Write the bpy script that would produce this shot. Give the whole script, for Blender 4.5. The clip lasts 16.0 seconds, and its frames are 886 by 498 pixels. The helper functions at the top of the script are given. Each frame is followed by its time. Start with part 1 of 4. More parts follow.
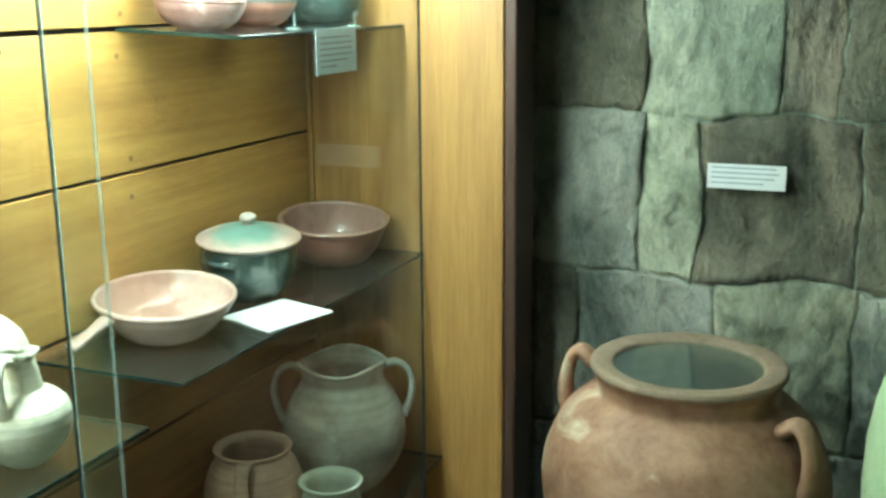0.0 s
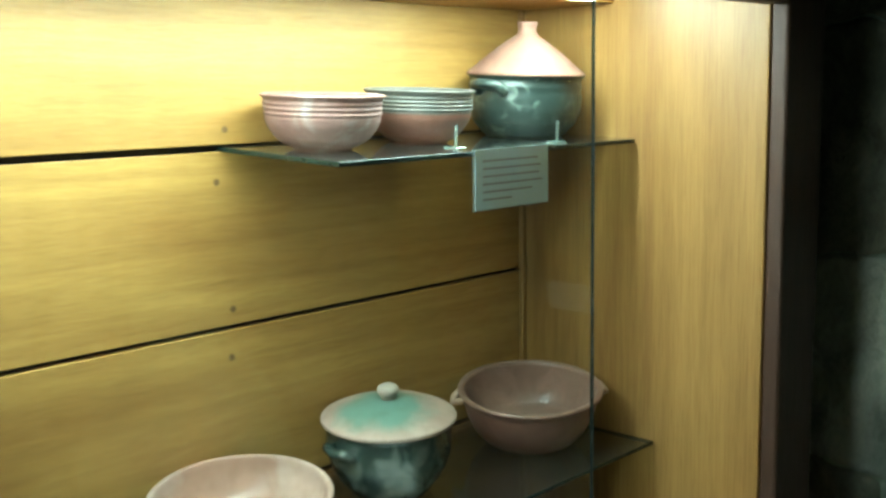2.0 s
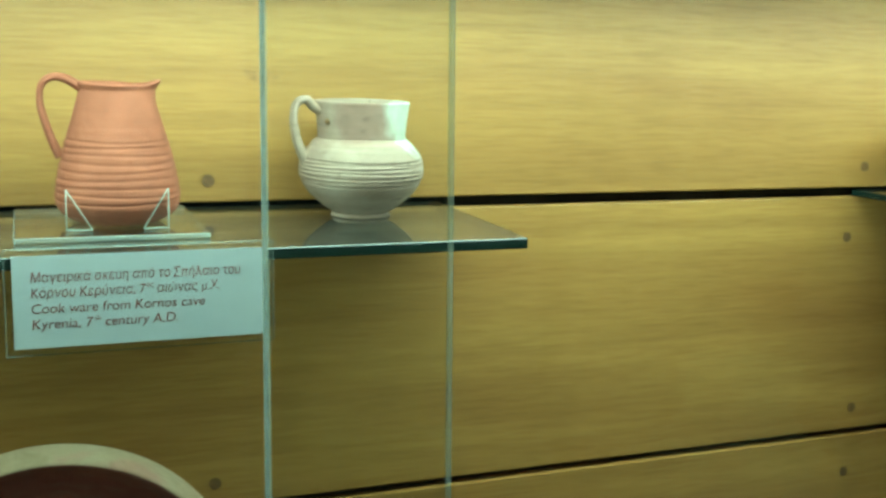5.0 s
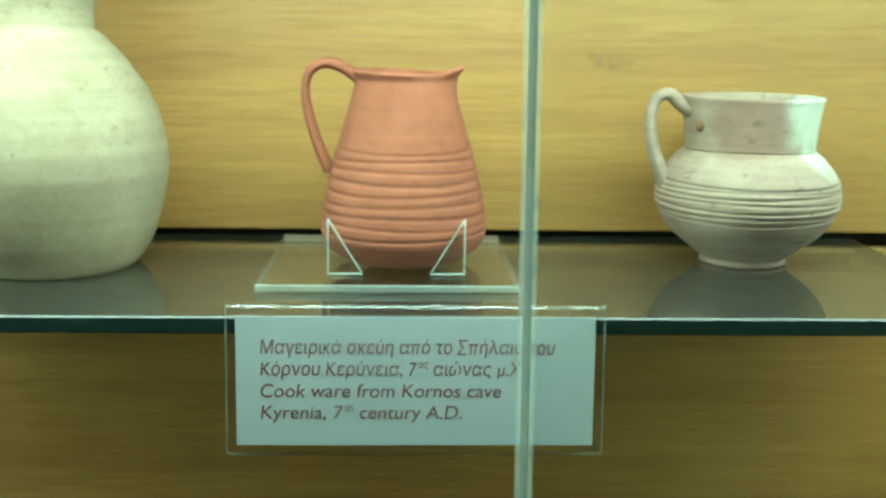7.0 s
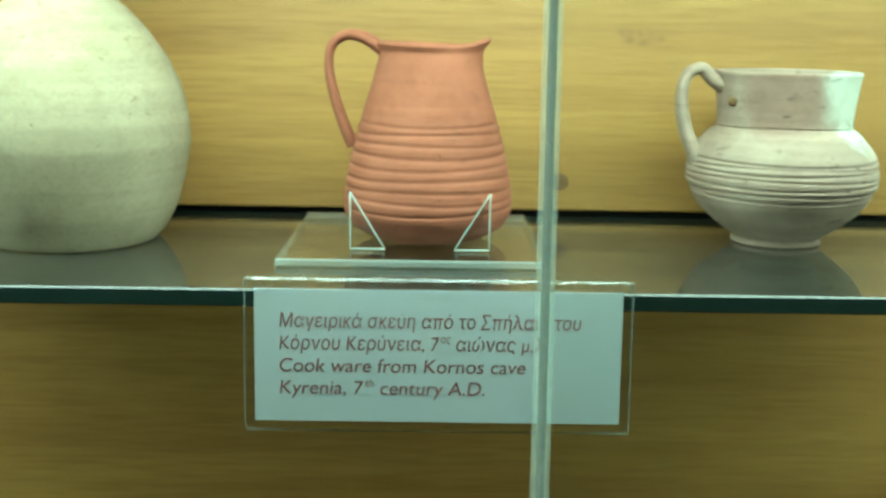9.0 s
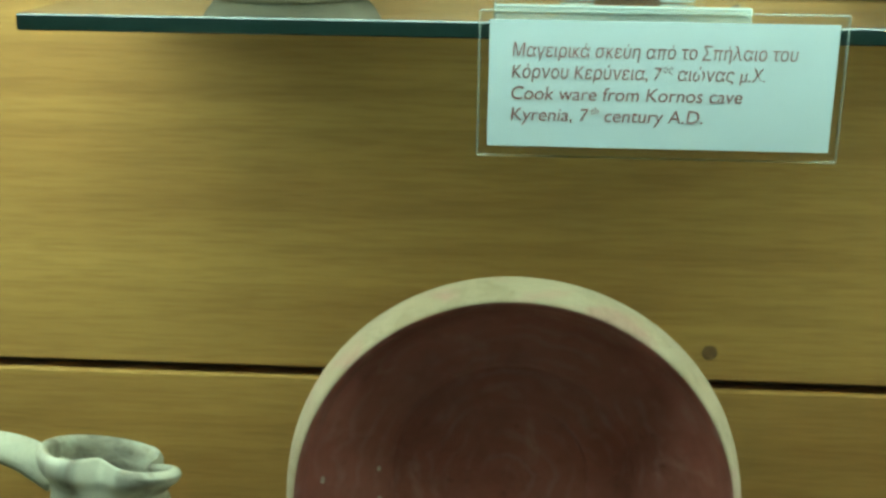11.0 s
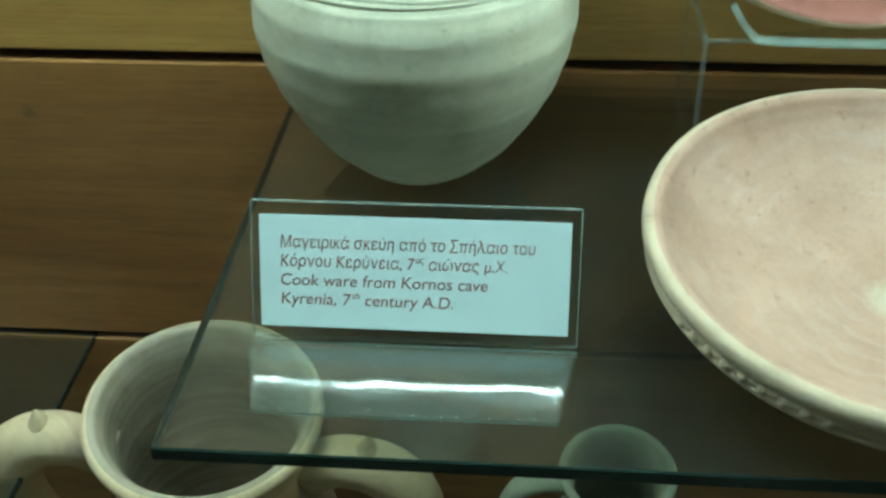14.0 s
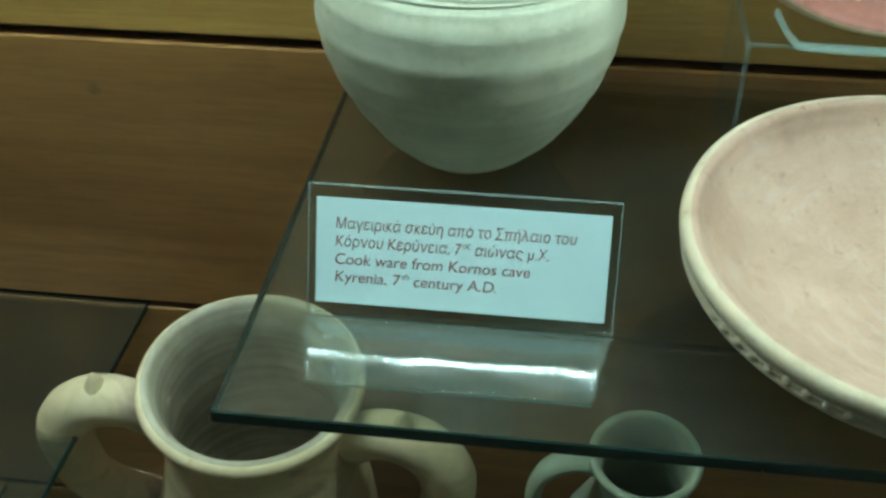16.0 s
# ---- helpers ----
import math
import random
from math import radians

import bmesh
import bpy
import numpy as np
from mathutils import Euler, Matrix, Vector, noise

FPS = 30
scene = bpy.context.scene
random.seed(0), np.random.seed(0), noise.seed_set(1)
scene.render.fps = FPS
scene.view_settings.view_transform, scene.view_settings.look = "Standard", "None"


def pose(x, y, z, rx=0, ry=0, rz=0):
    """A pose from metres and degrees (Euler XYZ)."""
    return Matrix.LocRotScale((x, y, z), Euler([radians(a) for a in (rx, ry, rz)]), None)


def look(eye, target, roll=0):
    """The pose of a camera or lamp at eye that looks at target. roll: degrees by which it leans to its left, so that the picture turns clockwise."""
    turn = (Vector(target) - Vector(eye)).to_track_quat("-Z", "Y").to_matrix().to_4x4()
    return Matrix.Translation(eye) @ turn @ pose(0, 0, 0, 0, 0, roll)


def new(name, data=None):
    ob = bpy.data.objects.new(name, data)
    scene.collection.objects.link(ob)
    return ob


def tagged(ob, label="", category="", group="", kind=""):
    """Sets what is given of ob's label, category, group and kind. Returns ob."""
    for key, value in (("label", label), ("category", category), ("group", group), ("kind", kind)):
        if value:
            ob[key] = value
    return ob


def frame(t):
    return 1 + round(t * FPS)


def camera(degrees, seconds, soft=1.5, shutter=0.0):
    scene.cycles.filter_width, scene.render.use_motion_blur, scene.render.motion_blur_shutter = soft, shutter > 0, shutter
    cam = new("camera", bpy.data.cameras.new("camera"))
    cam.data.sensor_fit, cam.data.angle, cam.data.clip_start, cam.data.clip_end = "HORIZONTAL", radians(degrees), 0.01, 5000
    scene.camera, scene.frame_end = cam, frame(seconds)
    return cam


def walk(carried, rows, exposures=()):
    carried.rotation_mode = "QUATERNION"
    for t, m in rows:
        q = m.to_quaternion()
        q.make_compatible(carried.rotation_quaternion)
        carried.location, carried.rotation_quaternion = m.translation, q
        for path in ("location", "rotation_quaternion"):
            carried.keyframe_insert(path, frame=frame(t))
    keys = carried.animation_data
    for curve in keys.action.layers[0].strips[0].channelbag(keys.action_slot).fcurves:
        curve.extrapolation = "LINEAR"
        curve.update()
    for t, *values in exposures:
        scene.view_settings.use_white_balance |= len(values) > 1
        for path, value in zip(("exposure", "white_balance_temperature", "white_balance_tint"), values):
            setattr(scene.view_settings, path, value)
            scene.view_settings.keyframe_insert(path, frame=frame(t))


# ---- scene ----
cam = camera(44.5, 16.0, 2.8)
PATH = [
    (0, (-0.038, -0.1, 1.486), (-0.787, 1.696, 1.026), -0.5),
    (0.5, (-0.066, 0.079, 1.499), (-0.96, 1.83, 1.131), -0.8),
    (1, (-0.088, 0.269, 1.512), (-1.092, 1.977, 1.24), -1.0),
    (1.5, (-0.061, 0.441, 1.511), (-1.227, 2.047, 1.265), -2.5),
    (2, (-0.044, 0.594, 1.506), (-1.403, 2.032, 1.215), -0.9),
    (2.5, (-0.044, 0.658, 1.507), (-1.55, 1.932, 1.179), -0.0),
    (3, (-0.071, 0.69, 1.503), (-1.692, 1.815, 1.174), 0.0),
    (3.5, (-0.131, 0.707, 1.497), (-1.831, 1.711, 1.178), -0.1),
    (4, (-0.258, 0.719, 1.509), (-2.011, 1.63, 1.199), 0.7),
    (4.5, (-0.355, 0.7, 1.516), (-2.156, 1.519, 1.228), 0.5),
    (5, (-0.429, 0.68, 1.512), (-2.276, 1.402, 1.254), 0.5),
    (5.2, (-0.459, 0.679, 1.514), (-2.322, 1.358, 1.259), 0.6),
    (7.5, (-0.685, 0.756, 1.516), (-2.664, 0.763, 1.23), 0.6),
    (8, (-0.684, 0.754, 1.514), (-2.663, 0.776, 1.222), 0.8),
    (10.3, (-0.67, 0.717, 1.481), (-2.647, 0.705, 1.179), 1.1),
    (10.5, (-0.666, 0.705, 1.475), (-2.63, 0.663, 1.1), 0.6),
    (11, (-0.63, 0.677, 1.443), (-2.562, 0.584, 0.936), 0.9),
    (11.5, (-0.585, 0.706, 1.425), (-2.454, 0.422, 0.771), -1.0),
    (12, (-0.56, 0.617, 1.378), (-2.38, 0.478, 0.559), 0.8),
    (12.5, (-0.581, 0.592, 1.339), (-2.333, 0.454, 0.384), 0.5),
    (13, (-0.607, 0.561, 1.296), (-2.305, 0.419, 0.249), 0.2),
    (13.5, (-0.632, 0.531, 1.264), (-2.289, 0.384, 0.154), -1.0),
    (14, (-0.651, 0.512, 1.24), (-2.268, 0.362, 0.073), -1.2),
    (14.5, (-0.661, 0.505, 1.228), (-2.252, 0.363, 0.025), -1.2),
    (15, (-0.667, 0.5, 1.224), (-2.249, 0.363, 0.009), -1.1),
    (15.5, (-0.664, 0.5, 1.227), (-2.252, 0.367, 0.019), -1.0),
    (16, (-0.627, 0.508, 1.259), (-2.219, 0.298, 0.067), -0.3),
]

EXPOSURES = [(0.0, 0.65, 6000, 13), (0.5, 0.5, 6000, 13), (1.0, 0.18, 6000, 13), (1.5, -0.04, 6030, 13), (2.5, -0.25, 6080, 9), (3.5, -0.62, 6080, 3), (4.5, -1.18, 6200, 0), (5.2, -1.36, 6250, -1),
             (7.5, -1.5, 6330, 3), (8.2, -1.5, 6330, 3), (10.5, -1.2, 6350, 4), (11.0, -0.8, 6300, 6), (12.0, -0.4, 6100, 6), (13.0, -0.5, 5880, 7), (14.0, -0.3, 5750, 8), (14.5, -0.2, 5700, 8), (15.5, -0.2, 5700, 8), (16.0, -0.3, 5700, 8)]
walk(cam, [(t, look(eye, target, roll)) for t, eye, target, roll in PATH], EXPOSURES)

# ---- world and light ----
scene.cycles.transparent_max_bounces = 24      # light passes doors, shelves and holders
TUBE, SPOT = 155.0, 9.0
world = bpy.data.worlds.new("world")
scene.world = world
world.use_nodes = True
world.node_tree.nodes["Background"].inputs[0].default_value = (0.5, 0.6, 0.55, 1)
world.node_tree.nodes["Background"].inputs[1].default_value = 0.0

# ---- materials ----
def mat(name):
    m = bpy.data.materials.new(name)
    m.use_nodes = True
    nt = m.node_tree
    return m, nt, nt.nodes["Principled BSDF"]


def node(nt, kind, **values):
    n = nt.nodes.new(kind)
    for k, v in values.items():
        n.inputs[k.replace("_", " ")].default_value = v
    return n


def ramp(nt, fac, stops):
    r = nt.nodes.new("ShaderNodeValToRGB")
    e = r.color_ramp.elements
    while len(e) < len(stops):
        e.new(0.5)
    for el, (p, c) in zip(e, stops):
        el.position, el.color = p, (*c, 1)
    nt.links.new(fac, r.inputs[0])
    return r.outputs[0]


def mix(nt, fac, a, b, mode="MIX"):
    n = nt.nodes.new("ShaderNodeMix")
    n.data_type, n.blend_type = "RGBA", mode
    for sock, v in ((n.inputs[0], fac), (n.inputs[6], a), (n.inputs[7], b)):
        if isinstance(v, bpy.types.NodeSocket):
            nt.links.new(v, sock)
        elif isinstance(v, (int, float)):
            sock.default_value = v
        else:
            sock.default_value = (*v, 1)
    return n.outputs[2]


def coords(nt, scale=(1, 1, 1), world_space=False, turn=(0, 0, 0)):
    mp = nt.nodes.new("ShaderNodeMapping")
    mp.inputs["Scale"].default_value = scale
    mp.inputs["Rotation"].default_value = turn
    if world_space:
        nt.links.new(nt.nodes.new("ShaderNodeNewGeometry").outputs["Position"], mp.inputs[0])
    else:
        nt.links.new(nt.nodes.new("ShaderNodeTexCoord").outputs["Object"], mp.inputs[0])
    return mp.outputs[0]


def noise_tex(nt, vec, scale, detail=4.0, rough=0.55, dist=0.0):
    n = node(nt, "ShaderNodeTexNoise", Scale=scale, Detail=detail, Roughness=rough, Distortion=dist)
    nt.links.new(vec, n.inputs["Vector"])
    return n.outputs["Fac"]


def bump(nt, p, height, strength, distance):
    b = node(nt, "ShaderNodeBump", Strength=strength, Distance=distance)
    nt.links.new(height, b.inputs["Height"])
    nt.links.new(b.outputs[0], p.inputs["Normal"])


def wood(name, light, dark, along, rough=0.42, contrast=1.0):
    """Varnished board; along: 'y' or 'z', the way of the grain."""
    m, nt, p = mat(name)
    fine = {"y": (520, 26, 520), "z": (430, 430, 14)}[along]
    mids = {"y": (46, 0.7, 46), "z": (60, 60, 1.6)}[along]
    wide = {"y": (7, 1.1, 7), "z": (7, 7, 0.9)}[along]
    vec_f, vec_w = coords(nt, fine, True), coords(nt, wide, True)
    grain = noise_tex(nt, vec_f, 1.0, 4, 0.65)
    streak = noise_tex(nt, coords(nt, mids, True), 1.6, 4, 0.6)
    flame = noise_tex(nt, vec_w, 1.1, 3, 0.5, 1.2)
    rings = node(nt, "ShaderNodeTexWave", Scale=1.3, Distortion=5.0, Detail=2.0)
    rings.bands_direction = "Z" if along == "y" else "X"
    nt.links.new(vec_w, rings.inputs["Vector"])
    mid = tuple((a + b) / 2 for a, b in zip(light, dark))
    base = ramp(nt, flame, [(0.28, dark), (0.46, mid), (0.66, light)])
    base = mix(nt, 0.10 * contrast, base, ramp(nt, rings.outputs["Fac"], [(0.3, light), (0.8, dark)]))
    base = mix(nt, 0.34, base, ramp(nt, streak, [(0.35, (0.62, 0.56, 0.5)), (0.6, (1, 1, 1))]), "MULTIPLY")
    base = mix(nt, 0.5, base, ramp(nt, grain, [(0.36, (0.66, 0.58, 0.5)), (0.56, (1, 1, 1))]), "MULTIPLY")
    info = nt.nodes.new("ShaderNodeObjectInfo")
    base = mix(nt, 0.6, base, ramp(nt, info.outputs["Random"], [(0, (0.86, 0.82, 0.78)), (1, (1, 1, 1))]), "MULTIPLY")
    nt.links.new(base, p.inputs["Base Color"])
    nt.links.new(ramp(nt, grain, [(0.3, (rough + 0.15,) * 3), (0.7, (rough,) * 3)]), p.inputs["Roughness"])
    bump(nt, p, grain, 0.12, 0.0008)
    return m


def clay(name, a, b, rough=0.75, patch=None, patch_scale=9.0, patch_at=(0.52, 0.6), grain=1.0, spec=0.3, rings=0.0, disc=None, turned=0.0, chips=0.0, stain=None):
    """Fired clay: two tones, fine grit, an optional third tone in patches (slip, soot, repairs)."""
    m, nt, p = mat(name)
    v = coords(nt)
    tone = noise_tex(nt, v, 11, 5, 0.6, 0.4)
    grit = noise_tex(nt, v, 520, 4, 0.7)
    col = ramp(nt, tone, [(0.32, a), (0.66, b)])
    if rings:
        band = noise_tex(nt, coords(nt, (3, 3, 130)), 1.0, 3, 0.6)
        col = mix(nt, rings, col, ramp(nt, band, [(0.38, (0.68, 0.66, 0.63)), (0.62, (1.08, 1.06, 1.03))]), "MULTIPLY")
    if turned:
        swirl = node(nt, "ShaderNodeTexWave", Scale=27.0, Distortion=7.0, Detail=4.0, Detail_Scale=1.4)
        swirl.wave_type, swirl.rings_direction = "RINGS", "Z"
        nt.links.new(v, swirl.inputs["Vector"])
        worn = ramp(nt, noise_tex(nt, v, 26, 4, 0.6), [(0.42, (0, 0, 0)), (0.62, (1, 1, 1))])
        scrape = mix(nt, 1.0, ramp(nt, swirl.outputs["Fac"], [(0.62, (0, 0, 0)), (0.95, (1, 1, 1))]), worn, "MULTIPLY")
        pale = tuple(0.5 * c + 0.22 for c in b)
        col = mix(nt, mix(nt, 1.0, scrape, (turned,) * 3, "MULTIPLY"), col, pale)
    if patch and disc:
        sub = nt.nodes.new("ShaderNodeVectorMath")
        sub.operation, sub.inputs[1].default_value = "DISTANCE", disc[:3]
        nt.links.new(v, sub.inputs[0])
        far = nt.nodes.new("ShaderNodeMath")
        far.operation, far.inputs[1].default_value = "MULTIPLY_ADD", disc[3] * 1.1
        nt.links.new(noise_tex(nt, v, patch_scale, 4, 0.5), far.inputs[0])
        nt.links.new(sub.outputs["Value"], far.inputs[2])
        edge = disc[3] * 1.55
        col = mix(nt, ramp(nt, far.outputs[0], [(edge - disc[4], (1, 1, 1)), (edge + disc[4], (0, 0, 0))]), col, patch)
    elif patch:
        col = mix(nt, ramp(nt, noise_tex(nt, v, patch_scale, 4, 0.55, 0.8), [(patch_at[0], (0, 0, 0)), (patch_at[1], (1, 1, 1))]), col, patch)
    if stain:
        near = nt.nodes.new("ShaderNodeVectorMath")
        near.operation, near.inputs[1].default_value = "DISTANCE", stain[:3]
        nt.links.new(v, near.inputs[0])
        reach = nt.nodes.new("ShaderNodeMath")
        reach.operation, reach.inputs[1].default_value = "MULTIPLY_ADD", stain[3] * 0.8
        nt.links.new(noise_tex(nt, v, 45, 4, 0.6), reach.inputs[0])
        nt.links.new(near.outputs["Value"], reach.inputs[2])
        col = mix(nt, ramp(nt, reach.outputs[0], [(stain[3] * 1.15, (0.8, 0.8, 0.8)), (stain[3] * 1.6, (0, 0, 0))]), col, stain[4])
    if chips:
        nick = noise_tex(nt, coords(nt, (1, 1, 4.5)), 105, 3, 0.6, 0.5)
        col = mix(nt, chips, col, ramp(nt, nick, [(0.30, (0.22, 0.17, 0.14)), (0.37, (1, 1, 1)), (0.70, (1, 1, 1)), (0.78, (1.25, 1.22, 1.16))]), "MULTIPLY")
    mottle = noise_tex(nt, v, 55, 5, 0.65, 0.6)
    pits = ramp(nt, noise_tex(nt, coords(nt, (1, 1, 1.5)), 150, 2, 0.5), [(0.27, (0, 0, 0)), (0.33, (1, 1, 1))])
    wheel = noise_tex(nt, coords(nt, (5, 5, 210)), 1.0, 3, 0.6, 0.3)
    col = mix(nt, 0.45, col, ramp(nt, mottle, [(0.33, (0.74, 0.69, 0.62)), (0.50, (1, 1, 1)), (0.68, (1.1, 1.08, 1.06))]), "MULTIPLY")
    col = mix(nt, 0.5 * grain, col, ramp(nt, pits, [(0.0, (0.55, 0.48, 0.42)), (1.0, (1, 1, 1))]), "MULTIPLY")
    col = mix(nt, 0.35 * grain, col, ramp(nt, grit, [(0.34, (0.6, 0.57, 0.54)), (0.55, (1, 1, 1))]), "MULTIPLY")
    nt.links.new(col, p.inputs["Base Color"])
    p.inputs["Roughness"].default_value = rough
    p.inputs["Specular IOR Level"].default_value = spec
    h = mix(nt, 0.5, ramp(nt, tone, [(0, (0, 0, 0)), (1, (1, 1, 1))]), ramp(nt, grit, [(0, (0, 0, 0)), (1, (1, 1, 1))]))
    h = mix(nt, 0.35, h, ramp(nt, wheel, [(0, (0, 0, 0)), (1, (1, 1, 1))]))
    h = mix(nt, 0.3, h, pits)
    h = mix(nt, 0.3, h, ramp(nt, mottle, [(0, (0, 0, 0)), (1, (1, 1, 1))]))
    bump(nt, p, h, 0.55 * grain, 0.0022)
    return m


def clear(name, tint, gloss=1.0, haze=0.0, rough=0.02, milky=False):
    """Sheet glass or acrylic: light passes straight with a tint, and the surface mirrors by Fresnel."""
    m, nt, p = mat(name)
    nt.nodes.remove(p)
    t = nt.nodes.new("ShaderNodeBsdfTransparent")
    t.inputs[0].default_value = (*tint, 1)
    g = nt.nodes.new("ShaderNodeBsdfGlossy")
    g.inputs["Color"].default_value = (1, 1, 1, 1)
    g.inputs["Roughness"].default_value = rough
    lw = nt.nodes.new("ShaderNodeLayerWeight")
    lw.inputs["Blend"].default_value = 0.5
    pw = nt.nodes.new("ShaderNodeMath")
    pw.operation, pw.inputs[1].default_value = "POWER", 5.0
    f = nt.nodes.new("ShaderNodeMath")
    f.operation, f.inputs[1].default_value, f.inputs[2].default_value = "MULTIPLY_ADD", 0.92 * gloss, 0.04 * gloss
    nt.links.new(lw.outputs["Facing"], pw.inputs[0])
    nt.links.new(pw.outputs[0], f.inputs[0])
    mx = nt.nodes.new("ShaderNodeMixShader")
    nt.links.new(f.outputs[0], mx.inputs[0])
    if haze:
        d = nt.nodes.new("ShaderNodeBsdfTranslucent" if milky else "ShaderNodeBsdfDiffuse")
        d.inputs[0].default_value = (0.62, 0.74, 0.68, 1)
        hz = nt.nodes.new("ShaderNodeMixShader")
        hz.inputs[0].default_value = haze
        nt.links.new(t.outputs[0], hz.inputs[1])
        nt.links.new(d.outputs[0], hz.inputs[2])
        nt.links.new(hz.outputs[0], mx.inputs[1])
    else:
        nt.links.new(t.outputs[0], mx.inputs[1])
    nt.links.new(g.outputs[0], mx.inputs[2])
    nt.links.new(mx.outputs[0], nt.nodes["Material Output"].inputs[0])
    return m


def plain(name, col, rough=0.6, metal=0.0, vary=0.12, scale=40.0, spec=0.5):
    m, nt, p = mat(name)
    n = noise_tex(nt, coords(nt), scale, 4)
    lo, hi = tuple(c * (1 - vary) for c in col), tuple(min(1, c * (1 + vary)) for c in col)
    nt.links.new(ramp(nt, n, [(0.3, lo), (0.7, hi)]), p.inputs["Base Color"])
    p.inputs["Roughness"].default_value, p.inputs["Metallic"].default_value = rough, metal
    p.inputs["Specular IOR Level"].default_value = spec
    return m


def glow(name, col, strength):
    m, nt, p = mat(name)
    p.inputs["Base Color"].default_value = (0.8, 0.8, 0.8, 1)
    p.inputs["Emission Color"].default_value = (*col, 1)
    p.inputs["Emission Strength"].default_value = strength
    return m


def masonry(name, hue=(1, 1, 1), rough_cut=0.5):
    m, nt, p = mat(name)
    v = coords(nt, (1, 1, 0.6), True)
    big = noise_tex(nt, v, 3.2, 5, 0.6, 0.5)
    mid = noise_tex(nt, v, 17, 6, 0.65, 0.6)
    fine = noise_tex(nt, v, 120, 5, 0.7)
    col = ramp(nt, big, [(0.3, (0.10, 0.12, 0.10)), (0.44, (0.24, 0.26, 0.22)), (0.60, (0.50, 0.50, 0.43))])
    info = nt.nodes.new("ShaderNodeObjectInfo")
    col = mix(nt, 0.5, col, ramp(nt, info.outputs["Random"], [(0.0, (0.62, 0.66, 0.6)), (0.5, (1, 1, 0.95)), (0.8, (1.1, 1.1, 1.0)), (1.0, (0.95, 0.78, 0.68))]), "MULTIPLY")
    col = mix(nt, 0.7, col, ramp(nt, mid, [(0.34, (0.42, 0.42, 0.40)), (0.50, (0.97, 0.97, 0.97)), (0.70, (1.25, 1.23, 1.15))]), "MULTIPLY")
    col = mix(nt, 0.5, col, ramp(nt, fine, [(0.35, (0.6, 0.6, 0.58)), (0.6, (1, 1, 1))]), "MULTIPLY")
    col = mix(nt, 1.0, col, hue, "MULTIPLY")
    nt.links.new(col, p.inputs["Base Color"])
    p.inputs["Roughness"].default_value = 0.9
    p.inputs["Specular IOR Level"].default_value = 0.2
    h = mix(nt, 0.35, ramp(nt, mid, [(0, (0, 0, 0)), (1, (1, 1, 1))]), ramp(nt, fine, [(0, (0, 0, 0)), (1, (1, 1, 1))]))
    bump(nt, p, h, min(1.0, rough_cut * 1.6), 0.040)
    return m


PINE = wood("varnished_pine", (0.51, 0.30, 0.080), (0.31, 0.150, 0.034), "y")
# redder low boards, with the dimmer light down there put into the colour
PINE_RED_DIM = wood("dimmed_reddish_pine", (0.31, 0.148, 0.042), (0.185, 0.077, 0.020), "y")
PINE_UP = wood("varnished_pine_upright", (0.41, 0.225, 0.062), (0.26, 0.128, 0.030), "z", contrast=0.6)
BROWN = wood("dark_brown_wood", (0.062, 0.024, 0.010), (0.028, 0.011, 0.005), "z", 0.55)
GAP = plain("groove_shadow", (0.02, 0.018, 0.015), 0.9)
STAIN = plain("water_mark", (0.29, 0.15, 0.042), 0.6, vary=0.3, scale=200)
KNOT = plain("wood_plug", (0.16, 0.085, 0.03), 0.6, vary=0.3, scale=200)
SHEET = clear("shelf_glass", (0.79, 0.81, 0.76), 1.1, 0.010)
# tinted darker than the lower shelves to deepen the shadows cast beneath
SHEET_DIM = clear("dim_shelf_glass", (0.60, 0.62, 0.575), 1.2, 0.03)
SHEET_EDGE = plain("glass_edge", (0.008, 0.022, 0.018), 0.25, spec=0.35)
PANE = clear("window_glass", (0.97, 0.985, 0.97), 0.55)
PANE_EDGE = clear("pane_edge", (0.62, 0.72, 0.64), 0.8, 0.22)
ACRYLIC = clear("acrylic", (0.975, 0.985, 0.98))
ACRYLIC_EDGE = clear("acrylic_edge", (0.80, 0.88, 0.85), 0.4, 0.17)
# lit copies of acrylic_edge: more pale haze paints the glint along the edges
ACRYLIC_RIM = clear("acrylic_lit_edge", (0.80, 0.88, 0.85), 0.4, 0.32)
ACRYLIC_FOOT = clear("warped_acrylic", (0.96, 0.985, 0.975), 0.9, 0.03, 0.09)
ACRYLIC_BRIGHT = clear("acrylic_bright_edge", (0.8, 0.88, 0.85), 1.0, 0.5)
COVER = clear("dusty_glass", (0.78, 0.84, 0.78), 1.0, 0.05, 0.05)
CARD = plain("pale_card", (0.50, 0.62, 0.63), 0.85, vary=0.02)
WHITE = plain("white_card", (0.82, 0.84, 0.82), 0.85, vary=0.02)
INK = plain("brown_ink", (0.26, 0.10, 0.095), 0.8)
PALEINK = plain("pale_ink", (0.27, 0.24, 0.24), 0.8)
FADED = plain("faded_ink", (0.36, 0.40, 0.42), 0.8)
DIFFUSER = glow("lamp_tube", (0.74, 1.0, 0.90), TUBE)
METAL = plain("white_enamel", (0.7, 0.7, 0.68), 0.4)
STONE = masonry("ashlar_stone")
STONE_PINK = masonry("reddish_rough_stone", (0.93, 0.80, 0.71), 0.9)
STONE_BROWN = masonry("dark_brown_stone", (0.62, 0.57, 0.49), 0.6)
STONE_PALE = masonry("pale_green_stone", (1.15, 1.2, 1.08), 0.4)
MORTAR = masonry("lime_mortar", (1.05, 1.15, 1.05), 0.7)
